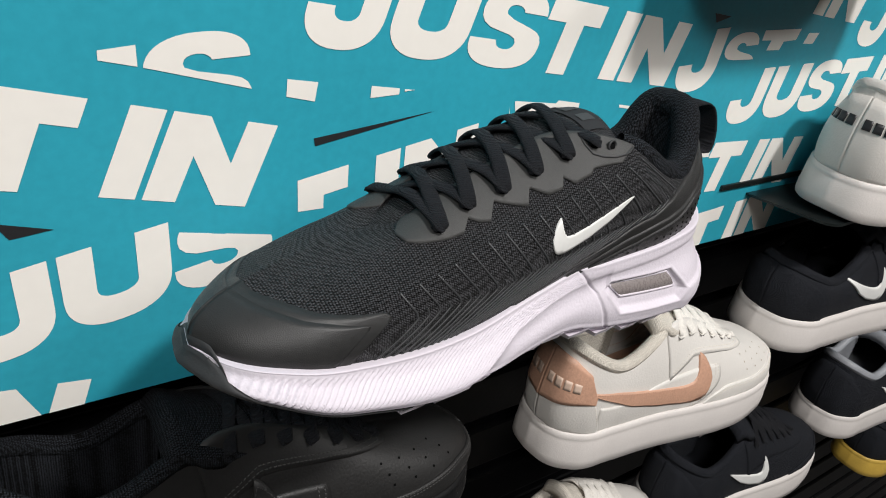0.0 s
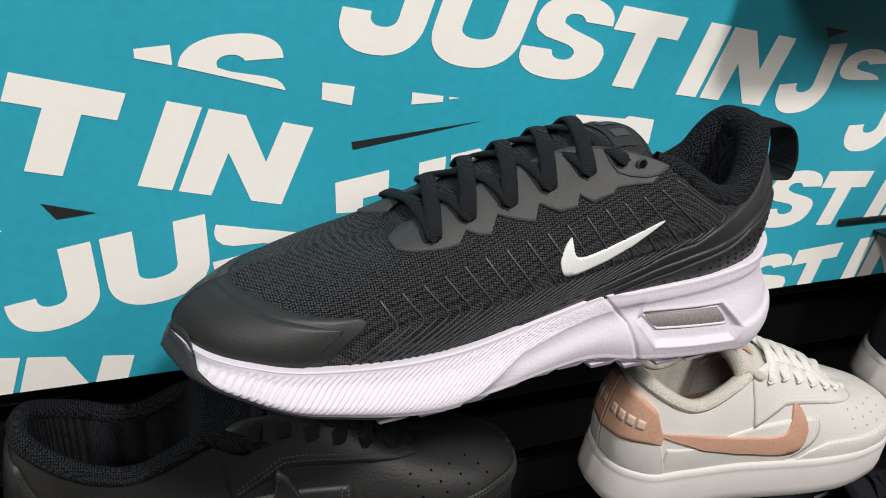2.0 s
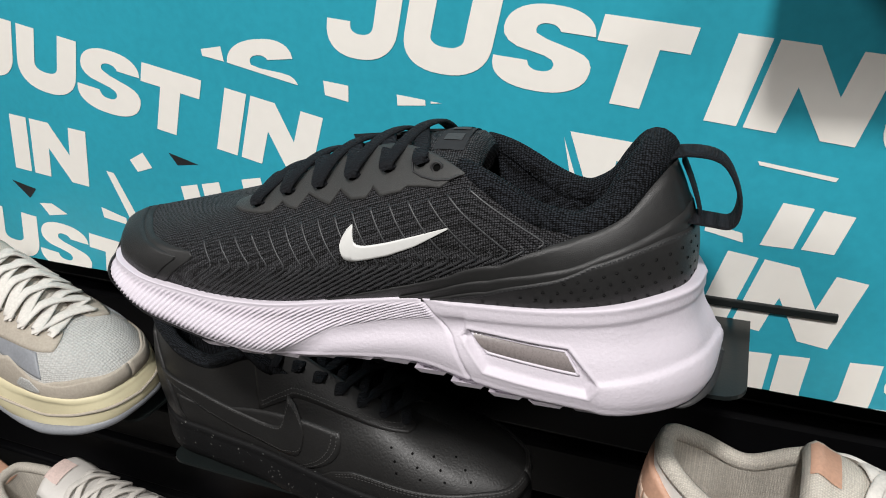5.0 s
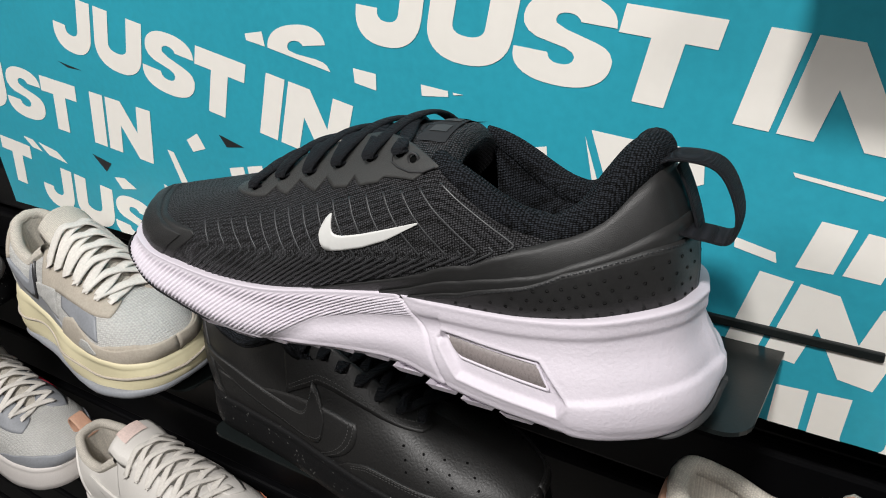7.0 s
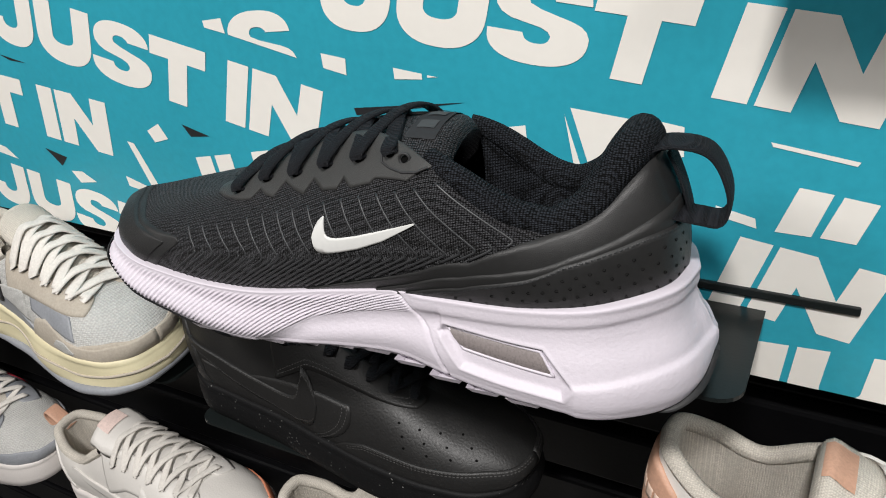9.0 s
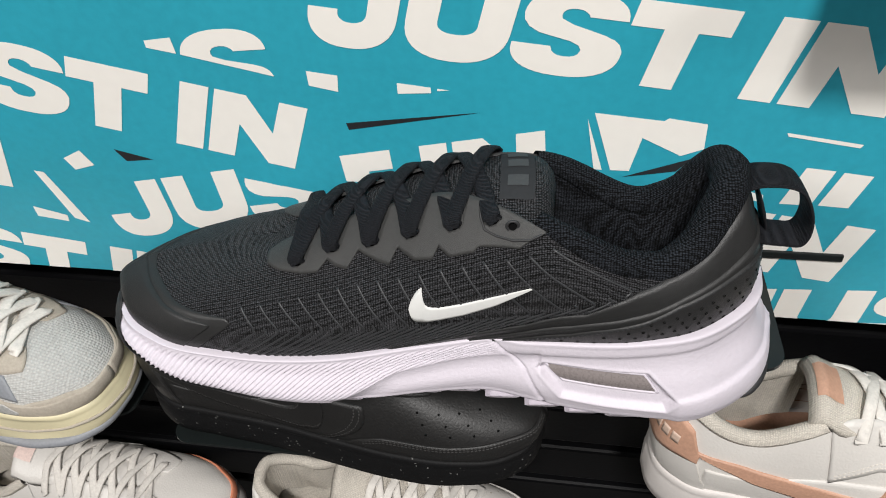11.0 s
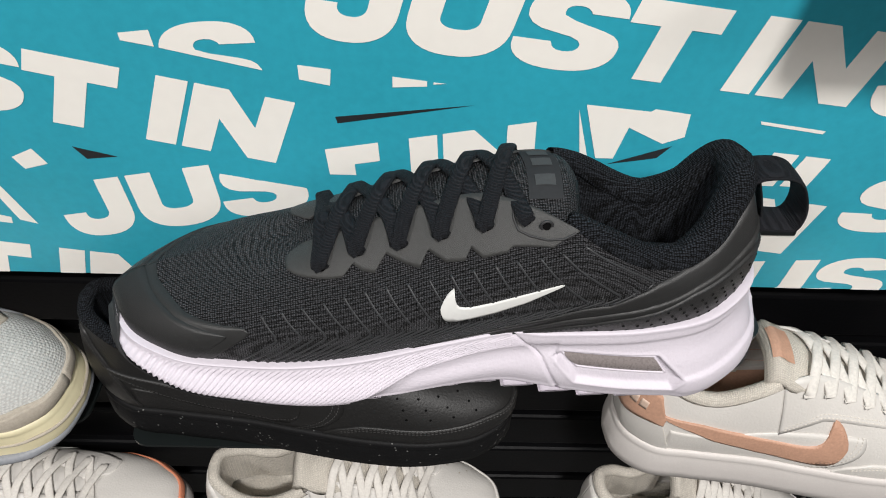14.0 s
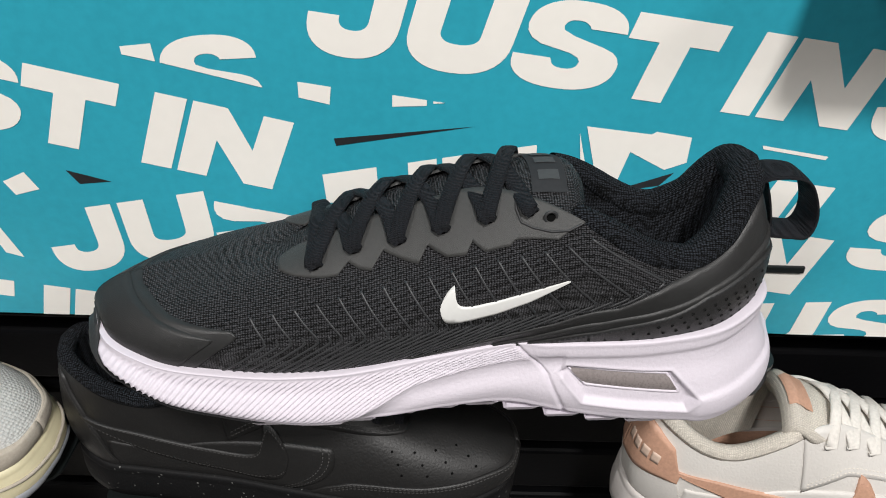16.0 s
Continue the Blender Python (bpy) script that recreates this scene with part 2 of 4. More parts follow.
def band(last, ts, lo, hi, side, h, name, mat, parent, label="", m=10):
    """An overlay between two lines s = lo(t) and s = hi(t)."""
    ts = np.asarray(ts)
    q = np.linspace(0, 1, m)[None, :]
    a, b = lerp(lo, ts)[:, None], lerp(hi, ts)[:, None]
    return patch(last, np.repeat(ts[:, None], m, 1), a + (b - a) * q, side, h, name, mat, parent, label)


def ribbon(P, N, width, thick, name, mat, parent, label=""):
    """A flat band along the points P, its face turned to N."""
    P, N = np.asarray(P, float), np.asarray(N, float)
    T = np.gradient(P, axis=0)
    T /= np.linalg.norm(T, axis=1, keepdims=True)
    W = np.cross(T, N)
    W /= np.linalg.norm(W, axis=1, keepdims=True)
    N = np.cross(W, T)
    w = (np.asarray(width) * np.ones(len(P)))[:, None] / 2
    rows = [P + W * w * a + N * thick * b for a, b in ((-0.9, 0), (-1, 0.5), (-0.8, 0.95), (-0.3, 1.1), (0.3, 1.1), (0.8, 0.95), (1, 0.5), (0.9, 0), (-0.9, 0))]
    v, f = grid(np.stack(rows, 1))
    n, m = len(P), 9
    f += [list(range(m - 1)), [(n - 1) * m + k for k in range(m - 1)][::-1]]
    return mesh_ob(name, v, f, mat, parent, label)


def tube(P, r, name, mat, parent, label="", wrap=False, k=10, up=(0, 0, 1), squash=1.0):
    P = np.asarray(P, float)
    T = np.gradient(P, axis=0) if not wrap else np.roll(P, -1, 0) - np.roll(P, 1, 0)
    T /= np.linalg.norm(T, axis=1, keepdims=True)
    A = np.cross(T, np.asarray(up, float))
    A /= np.maximum(np.linalg.norm(A, axis=1, keepdims=True), 1e-6)
    C = np.cross(A, T)
    a = np.linspace(0, 2 * np.pi, k + 1)
    r = np.asarray(r) * np.ones(len(P))
    R = P[:, None] + (A[:, None] * np.cos(a)[None, :, None] + C[:, None] * np.sin(a)[None, :, None] * squash) * r[:, None, None]
    v, f = grid(R, wrap)
    return mesh_ob(name, v, f, mat, parent, label)


def smooth_path(pts, n):
    pts = np.asarray(pts, float)
    return spline(np.column_stack([np.linspace(0, 1, len(pts)), pts]), np.linspace(0, 1, n))


# outline of the winged tick: lower and upper line over its length
TICK_LOW = ((0.0, 0.44), (0.01, 0.27), (0.02, 0.18), (0.04, 0.08), (0.07, 0.02), (0.10, 0.0), (0.16, 0.0), (0.25, 0.03), (0.45, 0.13), (0.7, 0.37), (1.0, 0.82))
TICK_UP = ((0.0, 0.46), (0.01, 0.58), (0.03, 0.72), (0.06, 0.87), (0.09, 0.96), (0.112, 1.0), (0.117, 0.80), (0.123, 0.66), (0.135, 0.55), (0.16, 0.475), (0.20, 0.445), (0.25, 0.44), (0.3, 0.45), (0.45, 0.51), (0.7, 0.66), (1.0, 0.86))


def stitching(last, ts, ss, side, h, mat, parent, pitch=.0024):
    """A line of stitches along the places ts, ss."""
    ts, ss = np.asarray(ts, float), np.asarray(ss, float)
    P, N = last.lift(ts, ss, side, np.full(len(ts), h)), last.normal(ts, ss, side)
    d = np.concatenate([[0], np.cumsum(np.linalg.norm(np.diff(P, axis=0), axis=1))])
    v, f = [], []
    for a in np.arange(0, d[-1] - pitch, pitch):
        e = [np.array([np.interp(x, d, P[:, k]) for k in range(3)]) for x in (a, a + pitch * .68)]
        n = np.array([np.interp(a, d, N[:, k]) for k in range(3)])
        w = np.cross(e[1] - e[0], n)
        w = w / max(np.linalg.norm(w), 1e-9) * .00032
        k = len(v)
        v += [e[0] - w, e[1] - w, e[1] + w, e[0] + w, (e[0] * .8 + e[1] * .2) + n * .0004, (e[0] * .2 + e[1] * .8) + n * .0004]
        f += [[k, k + 1, k + 5, k + 4], [k + 1, k + 2, k + 5], [k + 2, k + 3, k + 4, k + 5], [k + 3, k, k + 4]]
    return tagged(mesh_ob("stitching", v, f, mat, parent), kind="stuff")


def tick(last, x0, z0, length, height, tilt, side, h, name, mat, parent, label="", flip=1):
    """The tick on a shoe's side: its blunt end at x0, its lowest point at z0, its tip towards -flip."""
    a = np.concatenate([np.linspace(0, 0.03, 12), np.linspace(0.034, 0.104, 16), np.linspace(0.108, 0.14, 16), np.linspace(0.145, 0.3, 20), np.linspace(0.31, 1, 30)])
    lo, up = np.interp(a, *np.array(TICK_LOW).T), np.interp(a, *np.array(TICK_UP).T)
    q = np.linspace(0, 1, 7)[None]
    zz = lo[:, None] + (np.maximum(up, lo + 0.015) - lo)[:, None] * q
    xx = x0 - flip * a[:, None] * length + np.zeros_like(q)
    zz = z0 + zz * height + a[:, None] * tilt
    t, s = last.find(xx, zz, side)
    return patch(last, t, s, side, h, name, mat, parent, label)


# ---- the wall: teal printed panel on a black slat wall ----
CAP = 0.0402


def arc(cx, cy, rx, ry, a0, a1, n=18):
    """Points of a slightly squared arc."""
    pts = []
    for k in range(n + 1):
        c, s_ = math.cos(radians(a0 + (a1 - a0) * k / n)), math.sin(radians(a0 + (a1 - a0) * k / n))
        pts.append((cx + rx * math.copysign(abs(c) ** 0.86, c), cy + ry * math.copysign(abs(s_) ** 0.86, s_)))
    return pts


def glyph(ch):
    """Outline faces of a heavy capital, 1 high."""
    if ch == "I":
        return [[(0, 0), (0.355, 0), (0.355, 1), (0, 1)]]
    if ch == "T":
        return [[(0.35, 0), (0.70, 0), (0.70, 0.70), (1.03, 0.70), (1.03, 1), (0, 1), (0, 0.70), (0.35, 0.70)]]
    if ch == "N":
        return [[(0, 0), (0.35, 0), (0.36, 0.54), (0.80, 0), (1.15, 0), (1.15, 1), (0.80, 1), (0.79, 0.50), (0.39, 1), (0, 1)]]
    if ch == "U":
        return [[(0, 1)] + arc(0.575, 0.43, 0.575, 0.44, 180, 360) + [(1.15, 1), (0.79, 1)] + arc(0.565, 0.46, 0.22, 0.13, 360, 180) + [(0.35, 1)]]
    if ch == "J":
        return [[(-0.08, 0.46)] + arc(0.415, 0.42, 0.495, 0.43, 180, 360) + [(0.91, 1), (0.57, 1)] + arc(0.41, 0.44, 0.16, 0.13, 360, 180) + [(0.25, 0.46)]]
    return [arc(0.58, 0.70, 0.54, 0.32, 6, 180) + [(0.06, 0.62), (0.13, 0.545), (0.25, 0.49), (0.60, 0.43), (0.70, 0.39), (0.735, 0.345)] + arc(0.585, 0.33, 0.15, 0.09, 0, -140, 6)
            + [(0.44, 0.29), (0.41, 0.345), (-0.01, 0.345)] + arc(0.58, 0.32, 0.59, 0.33, 180, 360) + [(1.165, 0.38), (1.12, 0.455), (1.05, 0.505), (0.93, 0.545), (0.58, 0.625), (0.44, 0.68)]
            + arc(0.56, 0.72, 0.135, 0.085, 180, 45, 6) + [(0.70, 0.755), (0.715, 0.73), (1.12, 0.73)]]


ADVANCE = {"J": 1.0, "U": 1.19, "S": 1.145, "T": 1.42, "I": 0.425, "N": 1.55, " ": 0.0}
PANEL_X0, PANEL_X1, PANEL_Z0, PANEL_Z1 = -0.405, 1.3, -0.130, 0.42
panel = tagged(new("wall_panel"), "teal printed display panel with white and black lettering", "wall panel", kind="structure")
part("backing", box_bm(PANEL_X0, PANEL_X1, 0.0, 0.005, PANEL_Z0, PANEL_Z1), TEAL, panel)


def flat(faces, mat, name, cuts=()):
    """Flat print on the panel from faces in panel coordinates (x, z), cut along lines (x, z, nx, nz): what lies beyond is left away."""
    bm = bmesh.new()
    for f in faces:
        bm.faces.new([bm.verts.new((x, -0.0003, z)) for x, z in f])
    bmesh.ops.remove_doubles(bm, verts=bm.verts, dist=1e-5)
    bmesh.ops.triangulate(bm, faces=bm.faces)
    for x, z, nx, nz in (*cuts, (PANEL_X0, 0, -1, 0), (0, PANEL_Z0, 0, -1)):
        bmesh.ops.bisect_plane(bm, geom=bm.verts[:] + bm.edges[:] + bm.faces[:], plane_co=(x, 0, z), plane_no=(nx, 0, nz), clear_outer=True)
    if not bm.faces:
        bm.free()
        return None
    for f in bm.faces:
        if f.normal.y > 0:
            f.normal_flip()
    me = bpy.data.meshes.new(name)
    bm.to_mesh(me)
    bm.free()
    me.materials.append(mat)
    ob = new(name, me)
    ob.parent = panel
    return ob


def lettering(text, x, z, angle, cuts=(), scale=1.0, skip=0.0, shear=0.14):
    c, s, pen = math.cos(radians(angle)), math.sin(radians(angle)), skip
    for ch in text:
        if ch != " ":
            faces = []
            for f in glyph(ch):
                pts = [((pen + gx + shear * gy) * CAP * scale, gy * CAP * scale) for gx, gy in f]
                faces.append([(x + px * c - pz * s, z + px * s + pz * c) for px, pz in pts])
            flat(faces, PRINT_WHITE, "letter", cuts)
        pen += ADVANCE[ch]


lettering("JUST IN", 0.0078, 0.0359, -6.8)
lettering("JUST IN", -0.266, 0.0160, -12.3, scale=1.008)
lettering("JU", -0.1325, -0.0986, 11.4)
lettering("S", -0.1325, -0.0986, 11.4, ((-0.0458, -0.0469, 0.195, 0.98),), skip=2.19)
lettering("T", -0.1325, -0.0986, 11.4, ((0.0108, -0.035, -1, -0.08), (0.010, -0.0456, 0.0, -1)), skip=3.335)
lettering("IN", -0.1325, -0.0986, 11.4, skip=4.755)
lettering("S", -0.0617, -0.0016, 5, ((-0.0583, 0.0279, -0.231, -0.973),))
lettering("T", -0.402, -0.105, -7)
lettering("J", 0.272, 0.000, 4)
lettering("S", 0.310, 0.005, 3, ((0, 0.021, 0, -1),), scale=0.82)
lettering("J", 0.478, 0.030, -6)
lettering("JUST IN", -0.449, -0.031, -7, scale=1.02)
lettering("JUST IN", -0.349, -0.120, -8)
lettering("JUST IN", 0.341, -0.027, 2)
lettering("IN", 0.0154, -0.0636, -8, skip=4.755)
lettering("ST IN", 0.1986, -0.0742, -2.5, skip=2.19)
lettering("JUST IN", 0.204, -0.1500, 4)
lettering("IN", 0.2126, 0.0726, -6, skip=4.755)
for pts in (((-0.0748, 0.035), (-0.061, 0.0369), (-0.0605, 0.0284), (-0.0747, 0.0312)), ((0.002, 0.021), (0.017, 0.019), (0.016, 0.010), (0.002, 0.013)),
            ((0.045, 0.016), (0.061, 0.014), (0.061, 0.011), (0.045, 0.010)), ((0.064, 0.0135), (0.070, 0.0128), (0.064, 0.0122)), ((0.223, -0.004), (0.257, -0.009), (0.256, -0.011), (0.224, -0.006)),
            ((0.137, 0.0032), (0.1685, 0.0), (0.1705, 0.0016), (0.188, -0.001), (0.1887, -0.015), (0.1787, -0.0196), (0.1600, -0.0100), (0.1560, -0.030), (0.147, -0.030)), ((0.134, 0.000), (0.143, -0.030), (0.139, -0.030)),
            ((0.2294, -0.0462), (0.2365, -0.0233), (0.2499, -0.0247), (0.2440, -0.0463)), ((0.2474, -0.0461), (0.2537, -0.0253), (0.2671, -0.0269), (0.2615, -0.0469)),
            ((0.204, -0.037), (0.221, -0.041), (0.222, -0.046), (0.204, -0.042)), ((-0.149, -0.039), (-0.137, -0.033), (-0.132, -0.043), (-0.145, -0.047)),
            ((-0.172, -0.049), (-0.166, -0.050), (-0.153, -0.088), (-0.162, -0.085)), ((-0.186, -0.077), (-0.166, -0.083), (-0.167, -0.088), (-0.186, -0.085)),
            ((-0.355, -0.062), (-0.342, -0.064), (-0.333, -0.073), (-0.346, -0.071)), ((-0.335, -0.065), (-0.312, -0.070), (-0.302, -0.079), (-0.325, -0.075)),
            ((-0.244, -0.081), (-0.232, -0.080), (-0.220, -0.087), (-0.238, -0.090)), ((0.352, 0.041), (0.396, 0.042), (0.394, 0.034), (0.379, 0.033), (0.377, 0.027), (0.361, 0.027), (0.363, 0.034), (0.352, 0.034)),
            ((0.408, 0.039), (0.422, 0.039), (0.418, 0.031), (0.405, 0.031))):
    flat([pts], PRINT_WHITE, "print_fragment")
for pts in (((0.018, -0.012), (0.017, -0.008), (0.084, 0.001)), ((-0.116, -0.031), (-0.111, -0.039), (-0.095, -0.037)), ((-0.264, -0.065), (-0.243, -0.070), (-0.252, -0.078)),
            ((-0.272, 0.005), (-0.246, 0.000), (-0.262, 0.001)), ((0.290, 0.052), (0.308, 0.050), (0.294, 0.046)), ((0.153, -0.034), (0.184, -0.021), (0.178, -0.029))):
    flat([pts], PRINT_BLACK, "print_wedge")

# black slats below and beside the panel
slatwall = tagged(new("wall_slats"), "glossy black horizontal slat wall", "slat wall", kind="structure")
part("backing", box_bm(-2.2, 2.4, 0.044, 0.05, -1.5, 1.4), SLAT_BLACK, slatwall)
for k in range(20):
    z1 = PANEL_Z0 + 0.012 - k * 0.0567
    part("slat", box_bm(-2.2, 2.4, 0.030, 0.044, z1 - 0.046, z1, 0.003), SLAT_BLACK, slatwall)
for k in range(8):
    z1 = PANEL_Z0 + 0.012 + (k + 1) * 0.0567
    part("slat", box_bm(-2.2, 2.4, 0.030, 0.044, z1 - 0.046, z1, 0.003), SLAT_BLACK, slatwall)

# the store round it
part("floor", box_bm(-3, 3.5, -4, 0.05, -1.6, -1.5), FLOOR_GREY)
tagged(bpy.data.objects["floor"], "grey store floor", "floor", kind="structure")
part("ceiling", box_bm(-3, 3.5, -4, 0.05, 1.9, 2.0), CEIL_WHITE)
tagged(bpy.data.objects["ceiling"], "white store ceiling", "ceiling", kind="structure")
for nm, b in (("wall_front", (-3, 3.5, -4.1, -4, -1.5, 1.9)), ("wall_left", (-3.1, -3, -4, 0.05, -1.5, 1.9)), ("wall_right", (3.5, 3.6, -4, 0.05, -1.5, 1.9)), ("wall_back", (-3, 3.5, 0.06, 0.15, -1.5, 1.9))):
    tagged(part(nm, box_bm(*b), WALL_PALE), "plain pale store wall", "wall", kind="structure")


def shelf(x0, x1, z, depth=0.075, slot=True):
    """A black plate hung in the slot of the wall, rising a little to its front."""
    e = tagged(new("shelf"), "black shelf plate with rounded corners hung on the wall", "shelf", "shoe shelves")
    bm = bmesh.new()
    r, pts = 0.012, []
    w = x1 - x0
    for cx, a0 in ((w - r, -90), (w, 0), (0, 90), (r, 180)):
        if a0 == 0:
            pts.append((w, 0))
        elif a0 == 90:
            pts.append((0, 0))
        else:
            pts += [(cx + r * math.cos(radians(a0 + k * 15)), -depth + r + r * math.sin(radians(a0 + k * 15))) for k in range(7)]
    f = bm.faces.new([bm.verts.new((x, y, 0)) for x, y in pts])
    g = bmesh.ops.extrude_face_region(bm, geom=[f])
    for v in g["geom"]:
        if isinstance(v, bmesh.types.BMVert):
            v.co.z -= 0.002
    part("plate", bm, PLATE_BLACK, e)
    if slot:
        part("lip", box_bm(-0.04, w + 0.038, -0.003, -0.0002, 0.007, 0.0115, 0.0008), PLATE_BLACK, e, "thin black slot rail")
    e.matrix_world = pose(x0, 0.0, z, -6)
    return e


shelf(0.03, 0.231, -0.0895)


# ---- the running shoe ----
def running_shoe(m):
    shoe = tagged(new("running_shoe"), "black mesh running shoe with lilac-white midsole and air window", "shoe", "shoes on display")
    B = ((0, .0125, 0, .052), (.06, .0168, .016, .0523), (.14, .033, .0312, .0505), (.28, .063, .0372, .046), (.42, .105, .034, .0418), (.50, .125, .0323, .0403), (.56, .148, .0338, .037),
         (.70, .195, .037, .0308), (.82, .235, .0368, .0323), (.91, .265, .0303, .0363), (.97, .2825, .0145, .0385), (1, .288, 0, .0395))
    M = ((0, .0145, 0, .079), (.06, .0185, .0165, .079), (.14, .034, .029, .073), (.28, .064, .038, .0655), (.42, .100, .0395, .074), (.50, .120, .040, .073), (.56, .142, .0395, .070),
         (.70, .187, .0365, .060), (.82, .227, .0337, .055), (.91, .253, .0250, .0560), (.97, .271, .0085, .0565), (1, .277, 0, .0570))
    T = ((0, .0255, 0, .1060), (.06, .0285, .0110, .1045), (.10, .0335, .016, .098), (.14, .0395, .020, .089), (.20, .051, .025, .0815), (.28, .0635, .0260, .0815), (.36, .079, .0275, .087), (.42, .097, .026, .0975), (.50, .116, .0185, .1035),
         (.56, .131, .012, .1040), (.70, .165, .010, .0935), (.82, .193, .0095, .0810), (.91, .206, .007, .0730), (1, .212, 0, .0695))
    bend = ((0, 0), (.23, 0), (.265, .002), (.29, .005))
    la = Last(B, M, T, bend, ((0, .004), (.14, .009), (.28, .0105), (.42, .011), (.5, .0085), (.7, .004), (.82, .003), (1, 0)))
    tl, sd = loop(120)
    # the mesh upper
    P = la.at(tl[:, None], np.linspace(0, 1, 36)[None], sd[:, None])
    v, f = grid(P, True)
    upper = mesh_ob("upper", v, f, MESH_BLACK, shoe, "black engineered mesh upper")
    # midsole: lip, flared wall and rounded bottom edge
    n = 620
    t2, s2 = loop(n)
    b = spline(B, t2)
    low = spline(((0, .012), (.03, .0062), (.07, .0036), (.14, .0030), (.28, .0040), (.38, .0055), (.46, .0088), (.52, .0098), (.58, .0090), (.66, .0070), (.72, .0075), (.78, .0110), (.82, .0142), (.88, .0200), (.91, .0245), (.95, .029), (1, .033)), t2)[:, 0]
    flare = spline(((0, .0145), (.06, .0145), (.14, .0130), (.2, .011), (.3, .0085), (.42, .0055), (.52, .005), (.62, .0065), (.7, .0085), (.82, .0085), (.91, .008), (1, .006)), t2)[:, 0]
    c = np.stack([spline(B, np.clip(t2 + .002, 0, 1)) - spline(B, np.clip(t2 - .002, 0, 1))], 0)[0]
    out = np.stack([-c[:, 1], c[:, 0], 0 * t2], 1)
    out[:, 0] = np.where(t2 < .004, -1, np.where(t2 > .996, 1, -np.abs(c[:, 1]) * np.sign(c[:, 1])))
    out[:, 1] = np.where((t2 < .004) | (t2 > .996), 0, np.abs(c[:, 0]))
    out /= np.linalg.norm(out, axis=1, keepdims=True)
    prof = ((0, 0.2, 1.0, -.004), (.04, .25, 1.0, .0005), (.08, .25, .99, .0024), (.14, .2, .93, .0030), (.3, .35, .72, .0024), (.5, .75, .5, .0016), (.68, 1.0, .3, .0010), (.82, 1.0, .14, 0), (.91, .75, .04, 0), (1.0, 0.1, 0.0, -.004))
    R = 120
    q = np.linspace(0, 1, R)
    pr = spline(prof, q)
    k_fl, k_z, k_in = pr[:, 0], pr[:, 1], pr[:, 2]
    p = b[:, None] + out[:, None] * (flare[:, None] * k_fl[None] + k_in[None])[..., None]
    p[..., 2] = low[:, None] + (b[:, 2] + .002 - low)[:, None] * k_z[None]
    X, Zz = p[..., 0].copy(), p[..., 2].copy()
    # fine slanted ribs over the forefoot
    top = b[:, 2][:, None]
    arch = np.interp(X, [.085, .116, .1375, .1614, .1913, .21, .29], [.040, .034, .0305, .0249, .0085, -.01, -.01])
    seam = np.interp(Zz, [.005, .0274, .043], [.0960, .1065, .1212])
    on = 1 / (1 + np.exp(-(X - seam) / .0006)) * 1 / (1 + np.exp(-(Zz - arch) / .0005)) / (1 + np.exp((Zz - (top - .0006)) / .0003)) * np.clip((k_z[None] - .10) / .15, 0, 1)
    rib = np.abs(np.mod((X + (Zz - .03) * np.interp(X, [.12, .2, .27], [2.6, 1.5, .9])) / .0031, 1) * 2 - 1)
    on = on * np.clip((.284 - X) / .012, .25, 1)
    dh = on * (rib ** 1.5 - .75) * .0013 - (1 - on) * .0006 * (X < .3)
    # swept hollow above the arch, seam, and the window
    dh += -.0012 * np.exp(-((X - seam) / .0009) ** 2)
    dh += .0013 / (1 + np.exp(-(Zz - (top - .0055)) / .0006)) / (1 + np.exp((X - .113) / .002))
    dh -= .0016 * np.exp(-((Zz - arch + .005) / .005) ** 2) * (1 - on) * (X > .10) * (X < .19)
    dh += .0016 / (1 + np.exp((Zz - .0203 - (.045 - X) * .16) / .0004)) / (1 + np.exp((X - .044) / .001))

    def inside(poly):
        d = np.full(X.shape, 1e9)
        for (xa, za), (xb, zb) in zip(poly, poly[1:] + poly[:1]):
            L = math.hypot(xb - xa, zb - za)
            d = np.minimum(d, ((xb - xa) * (Zz - za) - (zb - za) * (X - xa)) / L)
        return d

    pocket = inside([(.0475, .0142), (.0905, .0158), (.1005, .0285), (.0985, .0315), (.0565, .0312), (.0445, .0195)])
    dh += .0007 * np.exp(-((pocket + .001) / .0011) ** 2)
    dh -= .0034 / (1 + np.exp(-pocket / .0007))
    p = p + out[:, None] * dh[..., None]
    p = la.shape(p, s2[:, None] * np.ones((1, R)))
    v, f = grid(p, True)
    f = [x[::-1] for x in f]
    mid = mesh_ob("midsole", v, f, FOAM_WHITE, shoe, "lilac-white foam midsole with slanted ribs")
    # the air unit on the floor of the window
    floor_at = (pocket > .0012) & (s2[:, None] > 0)
    fx, fy, fz = p[..., 0][floor_at], p[..., 1][floor_at], p[..., 2][floor_at]
    co, *_ = np.linalg.lstsq(np.stack([np.ones_like(fx), fx, fz, fx * fx, fz * fz, fx * fz], 1), fy, rcond=None)
    u, w = np.meshgrid(np.linspace(0, 1, 40), np.linspace(0, 1, 12), indexing="ij")
    ux = (.0515 + .0385 * u) * (1 - w) + (.0575 + .0405 * u) * w
    uz = (.0215 + .0015 * u) * (1 - w) + (.0300 + .0006 * u) * w
    hump = .0012 * np.sin(np.pi * w)
